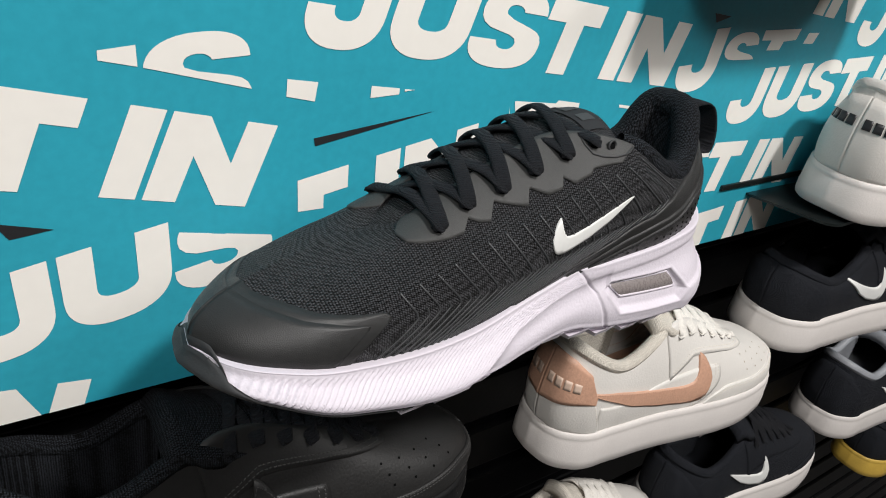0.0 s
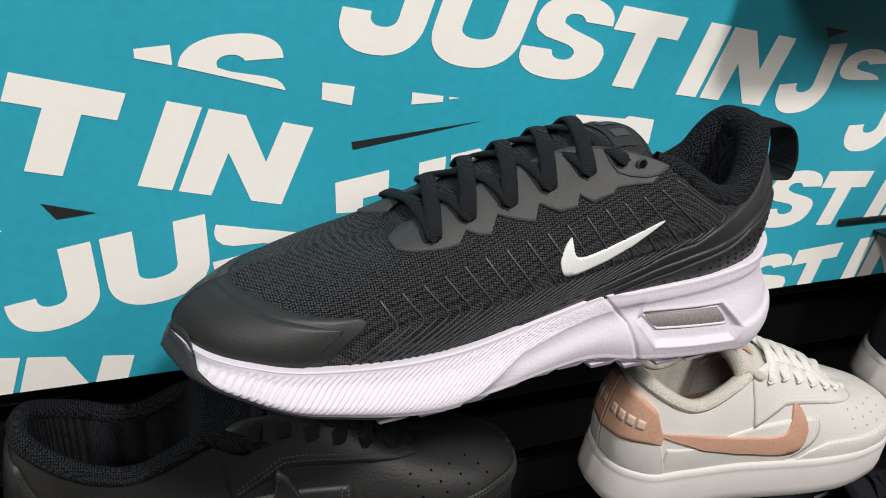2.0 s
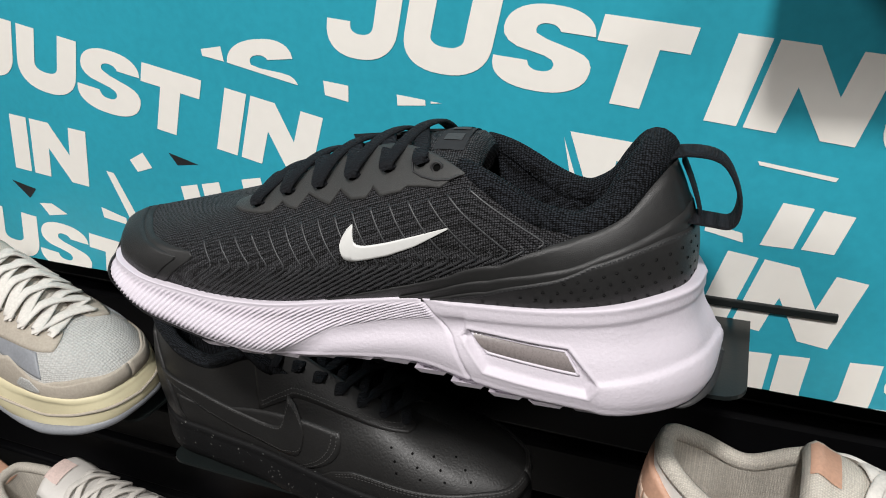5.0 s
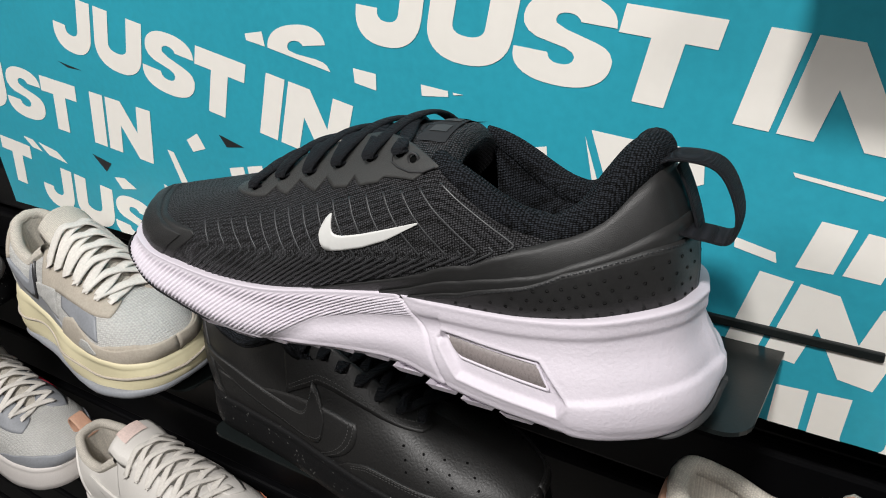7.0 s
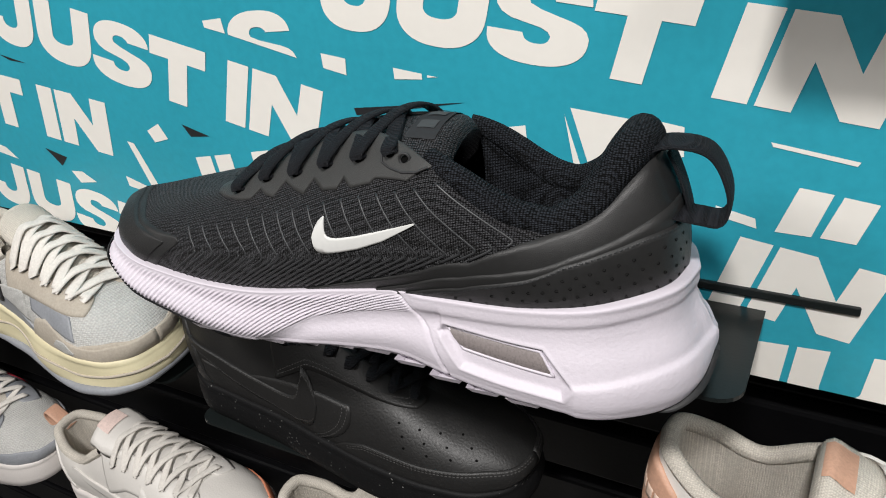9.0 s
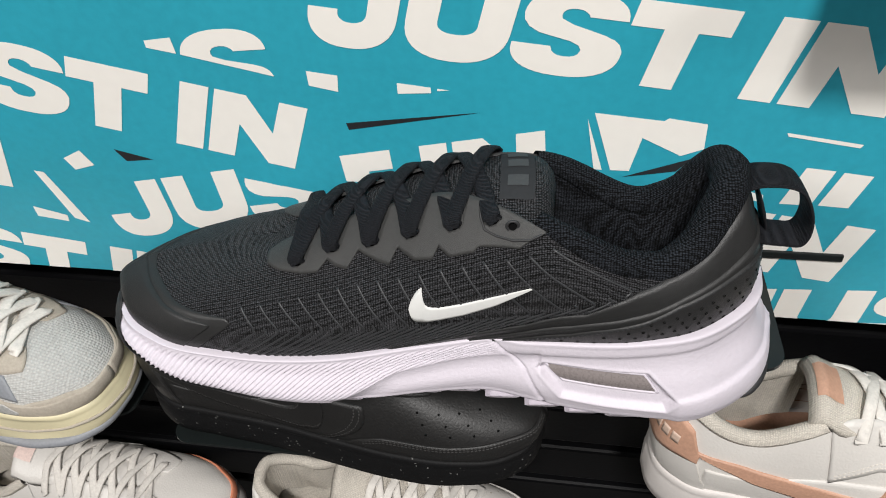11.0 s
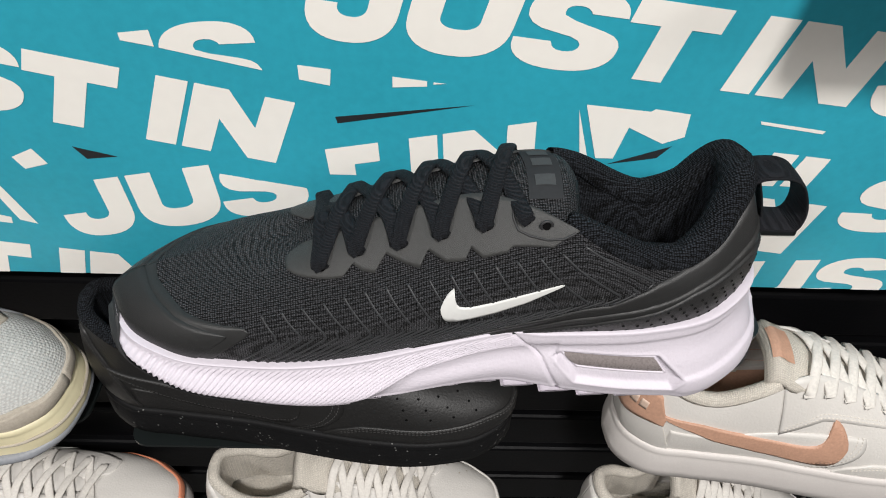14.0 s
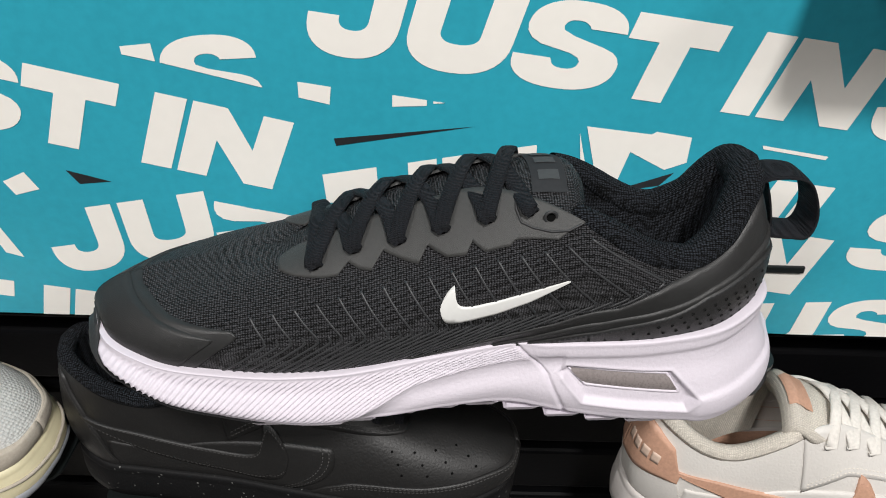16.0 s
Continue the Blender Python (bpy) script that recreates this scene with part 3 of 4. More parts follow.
    for side in (1, -1):
        uy = co[0] + co[1] * ux + co[2] * uz + co[3] * ux * ux + co[4] * uz * uz + co[5] * ux * uz + .0005
        v, f = grid(np.stack([ux, side * (uy + hump), uz], -1))
        mesh_ob("air_unit", v, f, AIR_GREY, shoe, "smoky grey air unit")
        edge = np.concatenate([np.stack([ux, uy, uz], -1)[:, 0], np.stack([ux, uy, uz], -1)[-1, 1:], np.stack([ux, uy, uz], -1)[::-1, -1][1:], np.stack([ux, uy, uz], -1)[0, ::-1][1:-1]])
        tube(edge * [1, side, 1], .0007, "window_rim", FOAM_WHITE, shoe, wrap=True, k=6, up=(0, 1, 0))
    # outsole with lugs and the toe wrap
    bo = la.shape(np.stack([b[:, 0], np.maximum(b[:, 1], 0), low], 1) + out * (flare * .35)[:, None], s2)
    st = slice(0, None, 6)
    bo, lw = bo[st], low[st]
    rings = [bo + [0, 0, .0015], bo + [0, 0, -.0005], bo * [1, .85, 1] + [0, 0, -.0018], bo * [1, 0.02, 1] + [0, 0, -.0018]]
    v, f = grid(np.stack(rings, 1), True)
    mesh_ob("outsole", v, [x[::-1] for x in f], FOAM_WHITE, shoe, "treaded pale outsole")
    for xl in np.arange(.022, .212, .0172):
        for side in (1, -1):
            tt = np.interp(xl, b[:n, 0], t2[:n])
            bb = spline(B, [tt])[0]
            lo = np.interp(tt, t2[:n], low[:n]) + .0004
            y1 = bb[1] + np.interp(tt, t2[:n], flare[:n]) * .45
            v = [la.shape(np.array([xl + dx, y1 + dy, lo + dz]), side) for dx, dy, dz in ((.0022, .0002, -.0016), (.0128, .0002, -.0016), (.0128, -.016, -.0026), (.0022, -.016, -.0026), (0, .0022, .0016), (.0150, .0022, .0016), (.0150, -.016, .0016), (0, -.016, .0016))]
            mesh_ob("tread_lug", v, [(0, 1, 2, 3), (0, 4, 5, 1), (1, 5, 6, 2), (2, 6, 7, 3), (3, 7, 4, 0)], FOAM_WHITE, shoe, smooth=False)
    # black rubber wrap at the toe and the heel
    for t0, t1, z0, z1, h in ((.76, 1, -.002, 1.06, .0012), (0, .10, -.002, .13, .0030)):
        sel = [(t, 1) for t in np.linspace(t0, t1, 40)] + [(t, -1) for t in np.linspace(t1, t0, 40)][1:]
        if t0 == 0:
            sel = [(t, -1) for t in np.linspace(t1, t0, 40)] + [(t, 1) for t in np.linspace(t0, t1, 40)][1:]
        ta, sa = np.array([a for a, _ in sel]), np.array([b_ for _, b_ in sel])
        cols = []
        i = np.array([np.argmin(abs(t2[:n] - a)) for a in ta])
        i = np.where(sa > 0, i, (2 * n - 2 - i) % len(t2))
        fall = np.interp(ta, [.76, .80, .90, .94, .965, .985, 1], [0, .09, .14, .24, .55, 1, 1]) if t0 else np.clip((t1 - ta) / .05, 0, 1)
        for z in np.linspace(0, 1, 10):
            zz = z0 + z * (.004 + (z1 - .004) * (fall if t0 else fall))
            kz = np.interp(zz, k_z[::-1], np.arange(R)[::-1])
            a0 = np.floor(kz).astype(int)
            w = (kz - a0)[:, None]
            pp = p[i, a0] * (1 - w) + p[i, np.minimum(a0 + 1, R - 1)] * w
            o2 = out[i] * [1, 1, 0]
            o2[:, 1] *= sa
            cols.append(pp + o2 * h * (1 if 0 < z < 1 else .1 if z == 0 or not t0 else .7) - np.array([0, 0, .001 if z == 0 else 0]))
        if t0:
            # the nub runs up over the lip on to the toe cap
            up = np.clip((fall - .55) / .45, 0, 1)[:, None]
            for s_, h_ in ((.03, .0022), (.09, .0020), (.14, .0014), (.16, .0004)):
                cols.append(cols[9] * (1 - up) + la.lift(ta, np.full(len(ta), s_), sa, np.full(len(ta), h_)) * up)
        v, f = grid(np.stack(cols, 1))
        mesh_ob("rubber_wrap", v, f, RUBBER_BLACK, shoe, "black rubber wrap")
    # overlays
    MUD = ((0, .46), (.05, .47), (.10, .505), (.143, .517), (.216, .52), (.296, .367), (.37, .15), (.466, .04), (.50, .01))
    for side in (1, -1):
        band(la, np.linspace(.815, 1, 44), ((.815, .38), (.83, .25), (.85, .06), (.86, 0), (1, 0)), ((.815, .40), (.825, .44), (.875, .45), (.91, .46), (.945, .51), (.975, .54), (1, .58)), side, .0005, "toe_cap", SYNTH_BLACK, shoe)
        band(la, np.linspace(.84, 1, 40), ((.84, .34), (.845, .30), (.87, .05), (.88, 0), (1, 0)), ((.84, .36), (.85, .37), (.885, .39), (.915, .40), (.955, .46), (.98, .50), (1, .52)), side, .0011, "toe_bumper", SYNTH_BLACK, shoe)
        band(la, np.linspace(0, .62, 90), ((0, 0), (.62, 0)), ((0, .93), (.19, .93), (.22, .93), (.285, .78), (.32, .62), (.355, .40), (.435, .22), (.53, .11), (.62, .02)), side, .0007, "heel_counter", SYNTH_BLACK, shoe)
        band(la, np.linspace(0, .53, 80), ((0, 0), (.53, 0)), ((0, .60), (.084, .598), (.127, .591), (.2, .594), (.288, .483), (.369, .24), (.466, .095), (.53, .02)), side, .0016, "heel_overlay", SYNTH_BLACK, shoe)
        band(la, np.linspace(0, .50, 80), ((0, 0), (.50, 0)), MUD, side, .0023, "mudguard", SYNTH_BLACK, shoe, "perforated black mudguard")
        # black dimples on the mudguard, the shade of punched openings as their colour
        for r in range(4):
            for i in range(20):
                t = .02 + i * .021 + (r % 2) * .0105
                s = .07 + r * .10
                if s > lerp(MUD, t) - .06:
                    continue
                e, ne = la.lift(t, s, side, .0024), la.normal(t, s, side)
                a = np.cross(ne, [0, 0, 1.0])
                a /= np.linalg.norm(a)
                d = np.cross(a, ne)
                ring = [e - ne * h2 + rr * (a * math.cos(h) + d * math.sin(h)) for rr, h2 in ((.00065, -.0001), (.00045, .0004)) for h in np.linspace(0, 6.283, 9)[:-1]]
                mesh_ob("hole_shade", ring, [[k, (k + 1) % 8, 8 + (k + 1) % 8, 8 + k] for k in range(8)] + [list(range(8, 16))], HOLE_SHADE, shoe)
        tm = np.linspace(.01, .44, 90)
        stitching(la, tm, lerp(MUD, tm) - .022, side, .0023, LINE_BLACK, shoe, .0021)
        # jagged eyestay
        ts = np.concatenate([np.linspace(.432, .90, 160), [.5265, .5295, .5735, .5765, .6315, .6345, .6945, .6975, .7365, .7395]])
        ts = np.sort(ts)
        jag = lerp(((.432, .99), (.47, .83), (.525, .80), (.529, .77), (.555, .74), (.574, .79), (.576, .73), (.60, .73), (.632, .80), (.634, .72), (.655, .75), (.695, .82), (.697, .73), (.715, .75), (.737, .80), (.739, .735),
                    (.76, .74), (.805, .78), (.84, .82), (.88, .90), (.90, .985)), ts)
        qq = np.linspace(0, 1, 14)[None]
        patch(la, np.repeat(ts[:, None], 14, 1), jag[:, None] + (1.0 - jag)[:, None] * qq, side, .0008, "eyestay", SATIN_BLACK, shoe, "dark grey woven eyestay overlay")
    # raised chevron ribs on the mesh
    for side in (1, -1):
        for k in range(31):
            x0 = .2237 - k * .0042
            zt, corner, dx = (np.interp(x0, (.0974, .1016, .1181, .1353, .1519, .1672, .1862, .2042, .2237), c_) for c_ in (
                (.0942, .0924, .088, .0836, .0783, .0733, .0674, .0616, .0571), (.0770, .0745, .068, .064, .061, .0585, .054, .0517, .050), (.030, .027, .019, .014, .012, .011, .010, .009, .005)))
            slope = np.interp(x0, [.10, .15, .22], [.62, .66, .75])
            pts = [(x0 - dx * .95, corner), (x0 - dx, corner - .0015), (x0 - dx * .93, corner - .0032)]
            if k % 2 == 0:
                pts = [(x0, zt), (x0 - dx * .3, zt + (corner - zt) * .34), (x0 - dx * .65, zt + (corner - zt) * .70)] + pts
            for w in (.35, .7, 1.0):
                pts.append((x0 - dx * .93 + .020 * w / slope, corner - .0032 - .020 * w))
            xz = smooth_path(pts, 44)
            t, s = la.find(xz[:, 0], xz[:, 1], side)
            ok = (s > .006) & (s < .97) & (lerp(((0, 1), (.22, .93), (.285, .80), (.32, .64), (.355, .42), (.435, .24), (.53, .13), (.62, .02), (.8, 0)), t) < s) & (t < .83)
            t, s = t[ok], s[ok]
            if len(t) > 8:
                ribbon(la.lift(t, s, side, np.full(len(t), -.0001)), la.normal(t, s, side), .0009, .0005, "rib", LINE_BLACK, upper)
    tick(la, .1522, .0592, .0474, .0150, .0072, 1, .0006, "side_logo", MARK_WHITE, shoe, "white wing-shaped side mark")
    # collar roll, lining and footbed
    tc = np.concatenate([np.linspace(.46, 0, 60), np.linspace(0, .46, 60)[1:]])
    sc = np.concatenate([np.ones(60), -np.ones(59)])
    top = la.at(tc, np.ones(len(tc)), sc)
    cen = np.array([.062, .008, 0])
    inw = (cen - top) * [1, 1, 0]
    inw /= np.linalg.norm(inw, axis=1, keepdims=True)
    tube(top + inw * .004 + [0, 0, -.001], np.interp(tc, [0, .1, .25, .38, .46], [.0078, .0070, .0062, .0055, .0035]), "collar", KNIT_BLACK, shoe, "padded black knit collar", k=16)
    rows = []
    for q1, dn in ((0, .0), (.25, .012), (.5, .022), (.8, .04), (1, .052)):
        r = top + inw * (.008 + .004 * math.sin(q1 * 3.1)) - [0, 0, dn]
        r[:, 2] = np.maximum(r[:, 2], .045)
        rows.append(r)
    v, f = grid(np.stack(rows, 1))
    mesh_ob("lining", v, f, KNIT_BLACK, shoe)
    fb = la.at(tl, np.full(len(tl), .06), sd) * [1, .86, 1]
    fb[:, 2] = np.minimum(fb[:, 2], .047)
    v, f = grid(np.stack([fb, fb * [1, .02, 1]], 1), True)
    mesh_ob("footbed", v, f, KNIT_BLACK, shoe, "black footbed")
    # tongue
    tx = np.linspace(0, 1, 40)
    ridge = spline(((0, .217, .068), (.12, .206, .0735), (.3, .182, .0865), (.55, .150, .0985), (.75, .122, .1060), (.9, .106, .1080), (.97, .099, .1070), (1, .096, .103)), tx)
    half = np.interp(tx, [0, .1, .5, .72, .9, 1], [.009, .014, .020, .026, .027, .023])
    drop = np.interp(tx, [0, .1, .5, .72, .9, 1], [.004, .006, .008, .010, .013, .013])
    yy = np.linspace(-1, 1, 21)
    P = np.zeros((40, 21, 3))
    P[..., 0] = ridge[:, :1] + .002 * yy**2
    P[..., 1] = half[:, None] * yy + (.001 + .007 * tx)[:, None]
    P[..., 2] = ridge[:, 1:] - drop[:, None] * np.abs(yy)**2.2
    Q = P.copy()
    Q[..., 2] -= np.interp(tx, [0, .6, 1], [.003, .008, .012])[:, None]
    Q[..., 0] += np.interp(tx, [0, .6, 1], [0, .001, .010])[:, None]
    v1, f1 = grid(P)
    v2, f2 = grid(Q)
    rim = list(range(21)) + [k * 21 + 20 for k in range(1, 40)] + [39 * 21 + k for k in range(19, -1, -1)] + [k * 21 for k in range(38, 0, -1)]
    f = f1 + [[i + 840 for i in q4[::-1]] for q4 in f2] + [[rim[i], rim[(i + 1) % len(rim)], rim[(i + 1) % len(rim)] + 840, rim[i] + 840] for i in range(len(rim))]
    tongue = mesh_ob("tongue", np.vstack([v1, v2]), f, MESH_BLACK, shoe, "padded black mesh tongue")
    # label on the tongue, as plain bars
    v, f = grid(P[31:37, 4:17] + [0, 0, .0006])
    label = mesh_ob("tongue_label", v, f, LOGO_GREY, tongue, "dark grey printed label")
    for c0 in (5, 8, 12):
        v, f = grid(P[32:36, c0:c0 + 3] + [0, 0, .0010])
        mesh_ob("label_bar", v, f, GREY_DARK, tongue)
    # laces
    te = [.785, .742, .68, .62, .562, .512]
    se = [.825, .865, .857, .862, .885, .94]

    def eyelet(k, side):
        return la.at(te[k], se[k], side), la.normal(te[k], se[k], side)

    def over(x):
        o = np.argsort(ridge[:, 0])
        return np.interp(x, ridge[o, 0], ridge[o, 1])

    for side in (1, -1):
        for k in range(-1, 5):
            if k < 0 and side < 0:
                continue
            a, na = eyelet(max(k, 0), side)
            c, nc = eyelet(k + 1, -side)
            hop = .0036 if side > 0 else .0020
            pts = [a - na * .002, a + na * .0024] + [a * (1 - w) + c * w for w in (.2, .5, .8)] + [c + nc * .0022, c - nc * .001]
            for q5 in (2, 3, 4):
                yo = pts[q5][1] - .004
                pts[q5][2] = max(pts[q5][2], over(pts[q5][0]) + hop - .0075 * (yo / .022) ** 2)
            path = smooth_path(pts, 40)
            nr = np.array([0, 0, 1.0]) + np.outer(np.linspace(1, 0, 40) ** 2, na) * 1.5 + np.outer(np.linspace(0, 1, 40) ** 2, nc) * 1.5
            nr /= np.linalg.norm(nr, axis=1, keepdims=True)
            ribbon(path, nr, .0068, .0015, "lace", LACE_BLACK, shoe)
        # flat black discs at the eyelets, coloured as their shaded inside
        for k in range(6):
            e, ne = eyelet(k, side)
            a = np.cross(ne, [0, 0, 1.0])
            a /= np.linalg.norm(a)
            d = np.cross(a, ne)
            ring = [e + ne * .0009 - d * .0012 + (a * math.cos(h) * .0024 + d * math.sin(h) * .0015) for h in np.linspace(0, 6.283, 13)[:-1]]
            mesh_ob("eyelet_hole_shade", ring, [list(range(12))], HOLE_SHADE, shoe)
        if side < 0:
            continue
        # panel line round the last two eyelets
        tp = np.array([.530, .528, .520, .505, .480, .455, .437])
        sp = np.array([.97, .93, .88, .865, .865, .90, .97])
        tube(la.lift(tp, sp, side, np.full(7, .0010)), .0005, "panel_edge", RUBBER_BLACK, shoe, k=6, up=(0, 1, 0))
        e, ne = la.at(.482, .935, side), la.normal(.482, .935, side)
        tube(np.array([e + ne * .0012 + .0022 * np.array([math.cos(a), 0, math.sin(a)]) for a in np.linspace(0, 6.283, 16)[:-1]]), .0006, "eyelet", RUBBER_BLACK, shoe, wrap=True, k=6, up=(0, 1, 0))
        a = np.cross(ne, [0, 0, 1.0])
        a /= np.linalg.norm(a)
        d = np.cross(a, ne)
        # a black disc again for the shade inside the last eyelet
        mesh_ob("eyelet_hole_shade", [e + ne * .0011 + .0017 * (a * math.cos(h) + d * math.sin(h)) for h in np.linspace(0, 6.283, 13)[:-1]], [list(range(12))], HOLE_SHADE, shoe)
    # woven binding down the heel, and the pull tab
    sb = np.linspace(.46, .93, 16)
    ribbon(la.at(0, sb, 1) + [-.0026, .001, 0], np.tile([-1, 0, .25], (16, 1)), .0125, .0012, "heel_binding", LACE_BLACK, shoe, "black woven heel binding")
    pts = [(x + .0015, .009, z) for x, z in ((.026, .102), (.0195, .1055), (.008, .1050), (.0018, .1000), (-.0027, .0890), (-.0015, .0800), (.0055, .0797), (.017, .0810))]
    path = smooth_path(pts, 40)
    cen = np.array([.0110, .009, .0920])
    nr = path - cen
    nr /= np.linalg.norm(nr, axis=1, keepdims=True)
    ribbon(path, nr, .0175, .0015, "pull_tab", LACE_BLACK, shoe, "black woven heel pull tab")
    shoe.matrix_world = m @ Matrix.Diagonal((.985, .985, .985, 1))
    return shoe


running_shoe(pose(0.2145, -0.066, -0.082, -6, 0, 0) @ pose(0, 0, 0, 0, 0, 184.5))


# ---- the other shoes ----
def court_shoe(name, m, label, upper_mat, sole_mat, line_mat, lace_mat, mark_mat, heel_mat=None, tip_mat=None, tab=None, length=0.29, low=0.030, collar=0.0, perforated=True, width=1.0, tick_at=(.180, .125, .034), stay_mat=None, rise=0.0, loop_mat=None, runner=False, mark_bars=None, tag_mat=None, thread=None, stay=0.0, bed_mat=None):
    """A flat cupsole shoe: sole wall, upper, overlays, side mark, tongue, laces."""
    shoe = tagged(new(name), label, "shoe", "shoes on display")
    k = length / .29
    w = k * width
    z0 = low
    up = lambda t: rise * max(0.0, 1 - 2 * t)
    B = [(t, x * k, y * w, z0 + up(t)) for t, x, y in ((0, .010, 0), (.06, .014, .017), (.14, .030, .031), (.28, .064, .036), (.42, .105, .039), (.56, .148, .044), (.70, .195, .048), (.82, .235, .0455), (.91, .265, .035), (.97, .280, .017), (1, .283, 0))]
    M = [(t, x * k, y * w, z0 + up(t) + z) for t, x, y, z in ((0, .006, 0, .028), (.06, .010, .017, .028), (.14, .028, .031, .027), (.28, .064, .037, .022), (.42, .103, .038, .028), (.56, .145, .040, .030),
                                                      (.70, .188, .041, .026), (.82, .228, .039, .021), (.91, .256, .028, .020), (.97, .274, .013, .019), (1, .277, 0, .019))]
    T = [(t, x * k, y * w, z0 + z + up(t) + collar * (1 - t)) for t, x, y, z in ((0, .014, 0, .056), (.06, .017, .013, .055), (.14, .034, .025, .047), (.28, .066, .029, .039), (.42, .098, .027, .054), (.50, .118, .021, .064),
                                                                         (.56, .132, .017, .064), (.70, .165, .016, .055), (.82, .19, .013, .045), (.91, .204, .007, .038), (1, .208, 0, .036))]
    la = Last(B, M, T, ((0, 0), (.12 * k, 0), (.29 * k, -.006)))
    tl, sd = loop(70)
    v, f = grid(la.at(tl[:, None], np.linspace(0, 1, 20)[None], sd[:, None]), True)
    mesh_ob("upper", v, f, upper_mat, shoe)
    b = spline(B, tl)
    c = spline(B, np.clip(tl + .004, 0, 1)) - spline(B, np.clip(tl - .004, 0, 1))
    out = np.stack([-c[:, 1], np.abs(c[:, 0]), 0 * tl], 1)
    out[tl < .004], out[tl > .996] = (-1, 0, 0), (1, 0, 0)
    out /= np.maximum(np.linalg.norm(out, axis=1, keepdims=True), 1e-9)
    spring = np.interp(tl, [0, .1, .75, 1], [.002, 0, 0, .008])
    rows = [(-.004, 1.05), (.0015, 1.06), (.0032, 1.02), (.0036, .9), (.0034, .86), (.0040, .82), (.0046, .4), (.0050, .30), (.0050, .05), (.003, 0.0), (-.02, 0.0)]
    swell = .0030 * np.sin(tl * 15 - 1.0) if runner else 0 * tl
    P = np.stack([la.shape(np.column_stack([(b + out * (o + swell * 4 * h * (1 - h) * (0 < h < 1))[:, None])[:, :2], spring + (b[:, 2] - spring) * h]), sd) for o, h in rows], 1)
    if runner:
        edge = la.shape(np.column_stack([(b + out * .004)[:, :2], spring + .003]), sd)
        tube(edge, .0036, "outsole", GREY_FILM, shoe, "grey rubber outsole edge", wrap=True, k=8)
        # Thin bead round the sole, its darker sand colour painting a groove's shade.
        crease = la.shape(np.column_stack([(b + out * (.0046 + swell * .9)[:, None])[:, :2], spring + (b[:, 2] - spring) * .55 + .002 * np.sin(tl * 22)]), sd)
        tube(crease, .0011, "sole_crease_shade", SUEDE_SAND, shoe, wrap=True, k=6)
    v, f = grid(P, True)
    mesh_ob("sole", v, [q[::-1] for q in f], sole_mat, shoe)
    for side in (1, -1):
        guard = ((.60, .02), (.63, .16), (.68, .27), (.78, .31), (.90, .34), (1, .35)) if thread else ((.70, .03), (.76, .18), (.84, .30), (.92, .34), (1, .33))
        band(la, np.linspace(guard[0][0], 1, 44), ((.5, 0), (1, 0)), guard, side, .0012, "toe_cap", tip_mat or upper_mat, shoe)
        if thread:
            # the quarter, with its slanted front edge
            tq, sq = np.meshgrid(np.linspace(0, 1, 40), np.linspace(0, 1, 12), indexing="ij")
            front = .56 + .11 * np.sin(sq * np.pi / 2)
            patch(la, .19 + (front - .19) * tq, sq * (.40 + stay * .5 + .12 * tq), side, .0007, "quarter", upper_mat, shoe)
            for off in (.008, .020):
                sv = np.linspace(.03, .60, 30)
                stitching(la, .56 + .11 * np.sin(sv / .64 * np.pi / 2) - off, sv, side, .0008, thread, shoe)
        band(la, np.linspace(0, .20, 30), ((0, 0), (.2, 0)), ((0, .92), (.08, .9), (.13, .72), (.17, .5), (.20, .12)), side, .0013, "heel_counter", upper_mat, shoe)
        if heel_mat:
            band(la, np.linspace(0, .165, 30), ((0, .42), (.165, .52)), ((0, .93), (.08, .92), (.13, .86), (.165, .62)), side, .0021, "heel_tab", heel_mat, shoe)
        if mark_bars:
            for i in range(4):
                tt = np.linspace(.012, .032, 5) + i * .026
                band(la, tt if side < 0 else tt, ((0, .63), (1, .63)), ((0, .73), (1, .73)), side, .0023, "heel_print", mark_bars, shoe, m=4)
        if runner:
            band(la, np.linspace(.16, .60, 40), ((.16, 0), (.6, 0)), ((.16, .52), (.3, .42), (.45, .30), (.6, .10)), side, .0010, "side_panel", GREY_FILM, shoe)
            band(la, np.linspace(.56, 1, 50), ((.56, 0), (1, 0)), ((.56, .04), (.62, .34), (.68, .42), (.76, .26), (.86, .24), (1, .34)), side, .0016, "mudguard", SUEDE_SAND, shoe)
            band(la, np.linspace(.60, .80, 20), ((.60, .42), (.80, .30)), ((.60, .62), (.80, .62)), side, .0008, "vamp_strip", GREY_FILM, shoe)
        band(la, np.linspace(.46, .92, 60), ((.46, .40 + stay), (.56, .56 + stay), (.74, .60 + stay), (.86, .66 + stay), (.92, .86 + stay * .3)), ((.46, 1), (.92, 1)), side, .0012, "eyestay", stay_mat or upper_mat, shoe)
        if runner:
            tick(la, tick_at[0] * k + .003, z0 + .0055 + rise * .6, tick_at[1] * k + .008, tick_at[2] + .005, 0, side, .0019, "logo_outline", PRINT_BLACK, shoe)
            band(la, np.linspace(.70, .79, 16), ((.70, .09), (.745, .05), (.79, .09)), ((.70, .12), (.725, .23), (.76, .24), (.79, .13)), side, .0021, "toe_window", MESH_WHITE, shoe)
            band(la, np.linspace(.40, .56, 20), ((.40, .30), (.56, .22)), ((.40, .52), (.56, .58)), side, .0013, "side_window", MESH_WHITE, shoe)
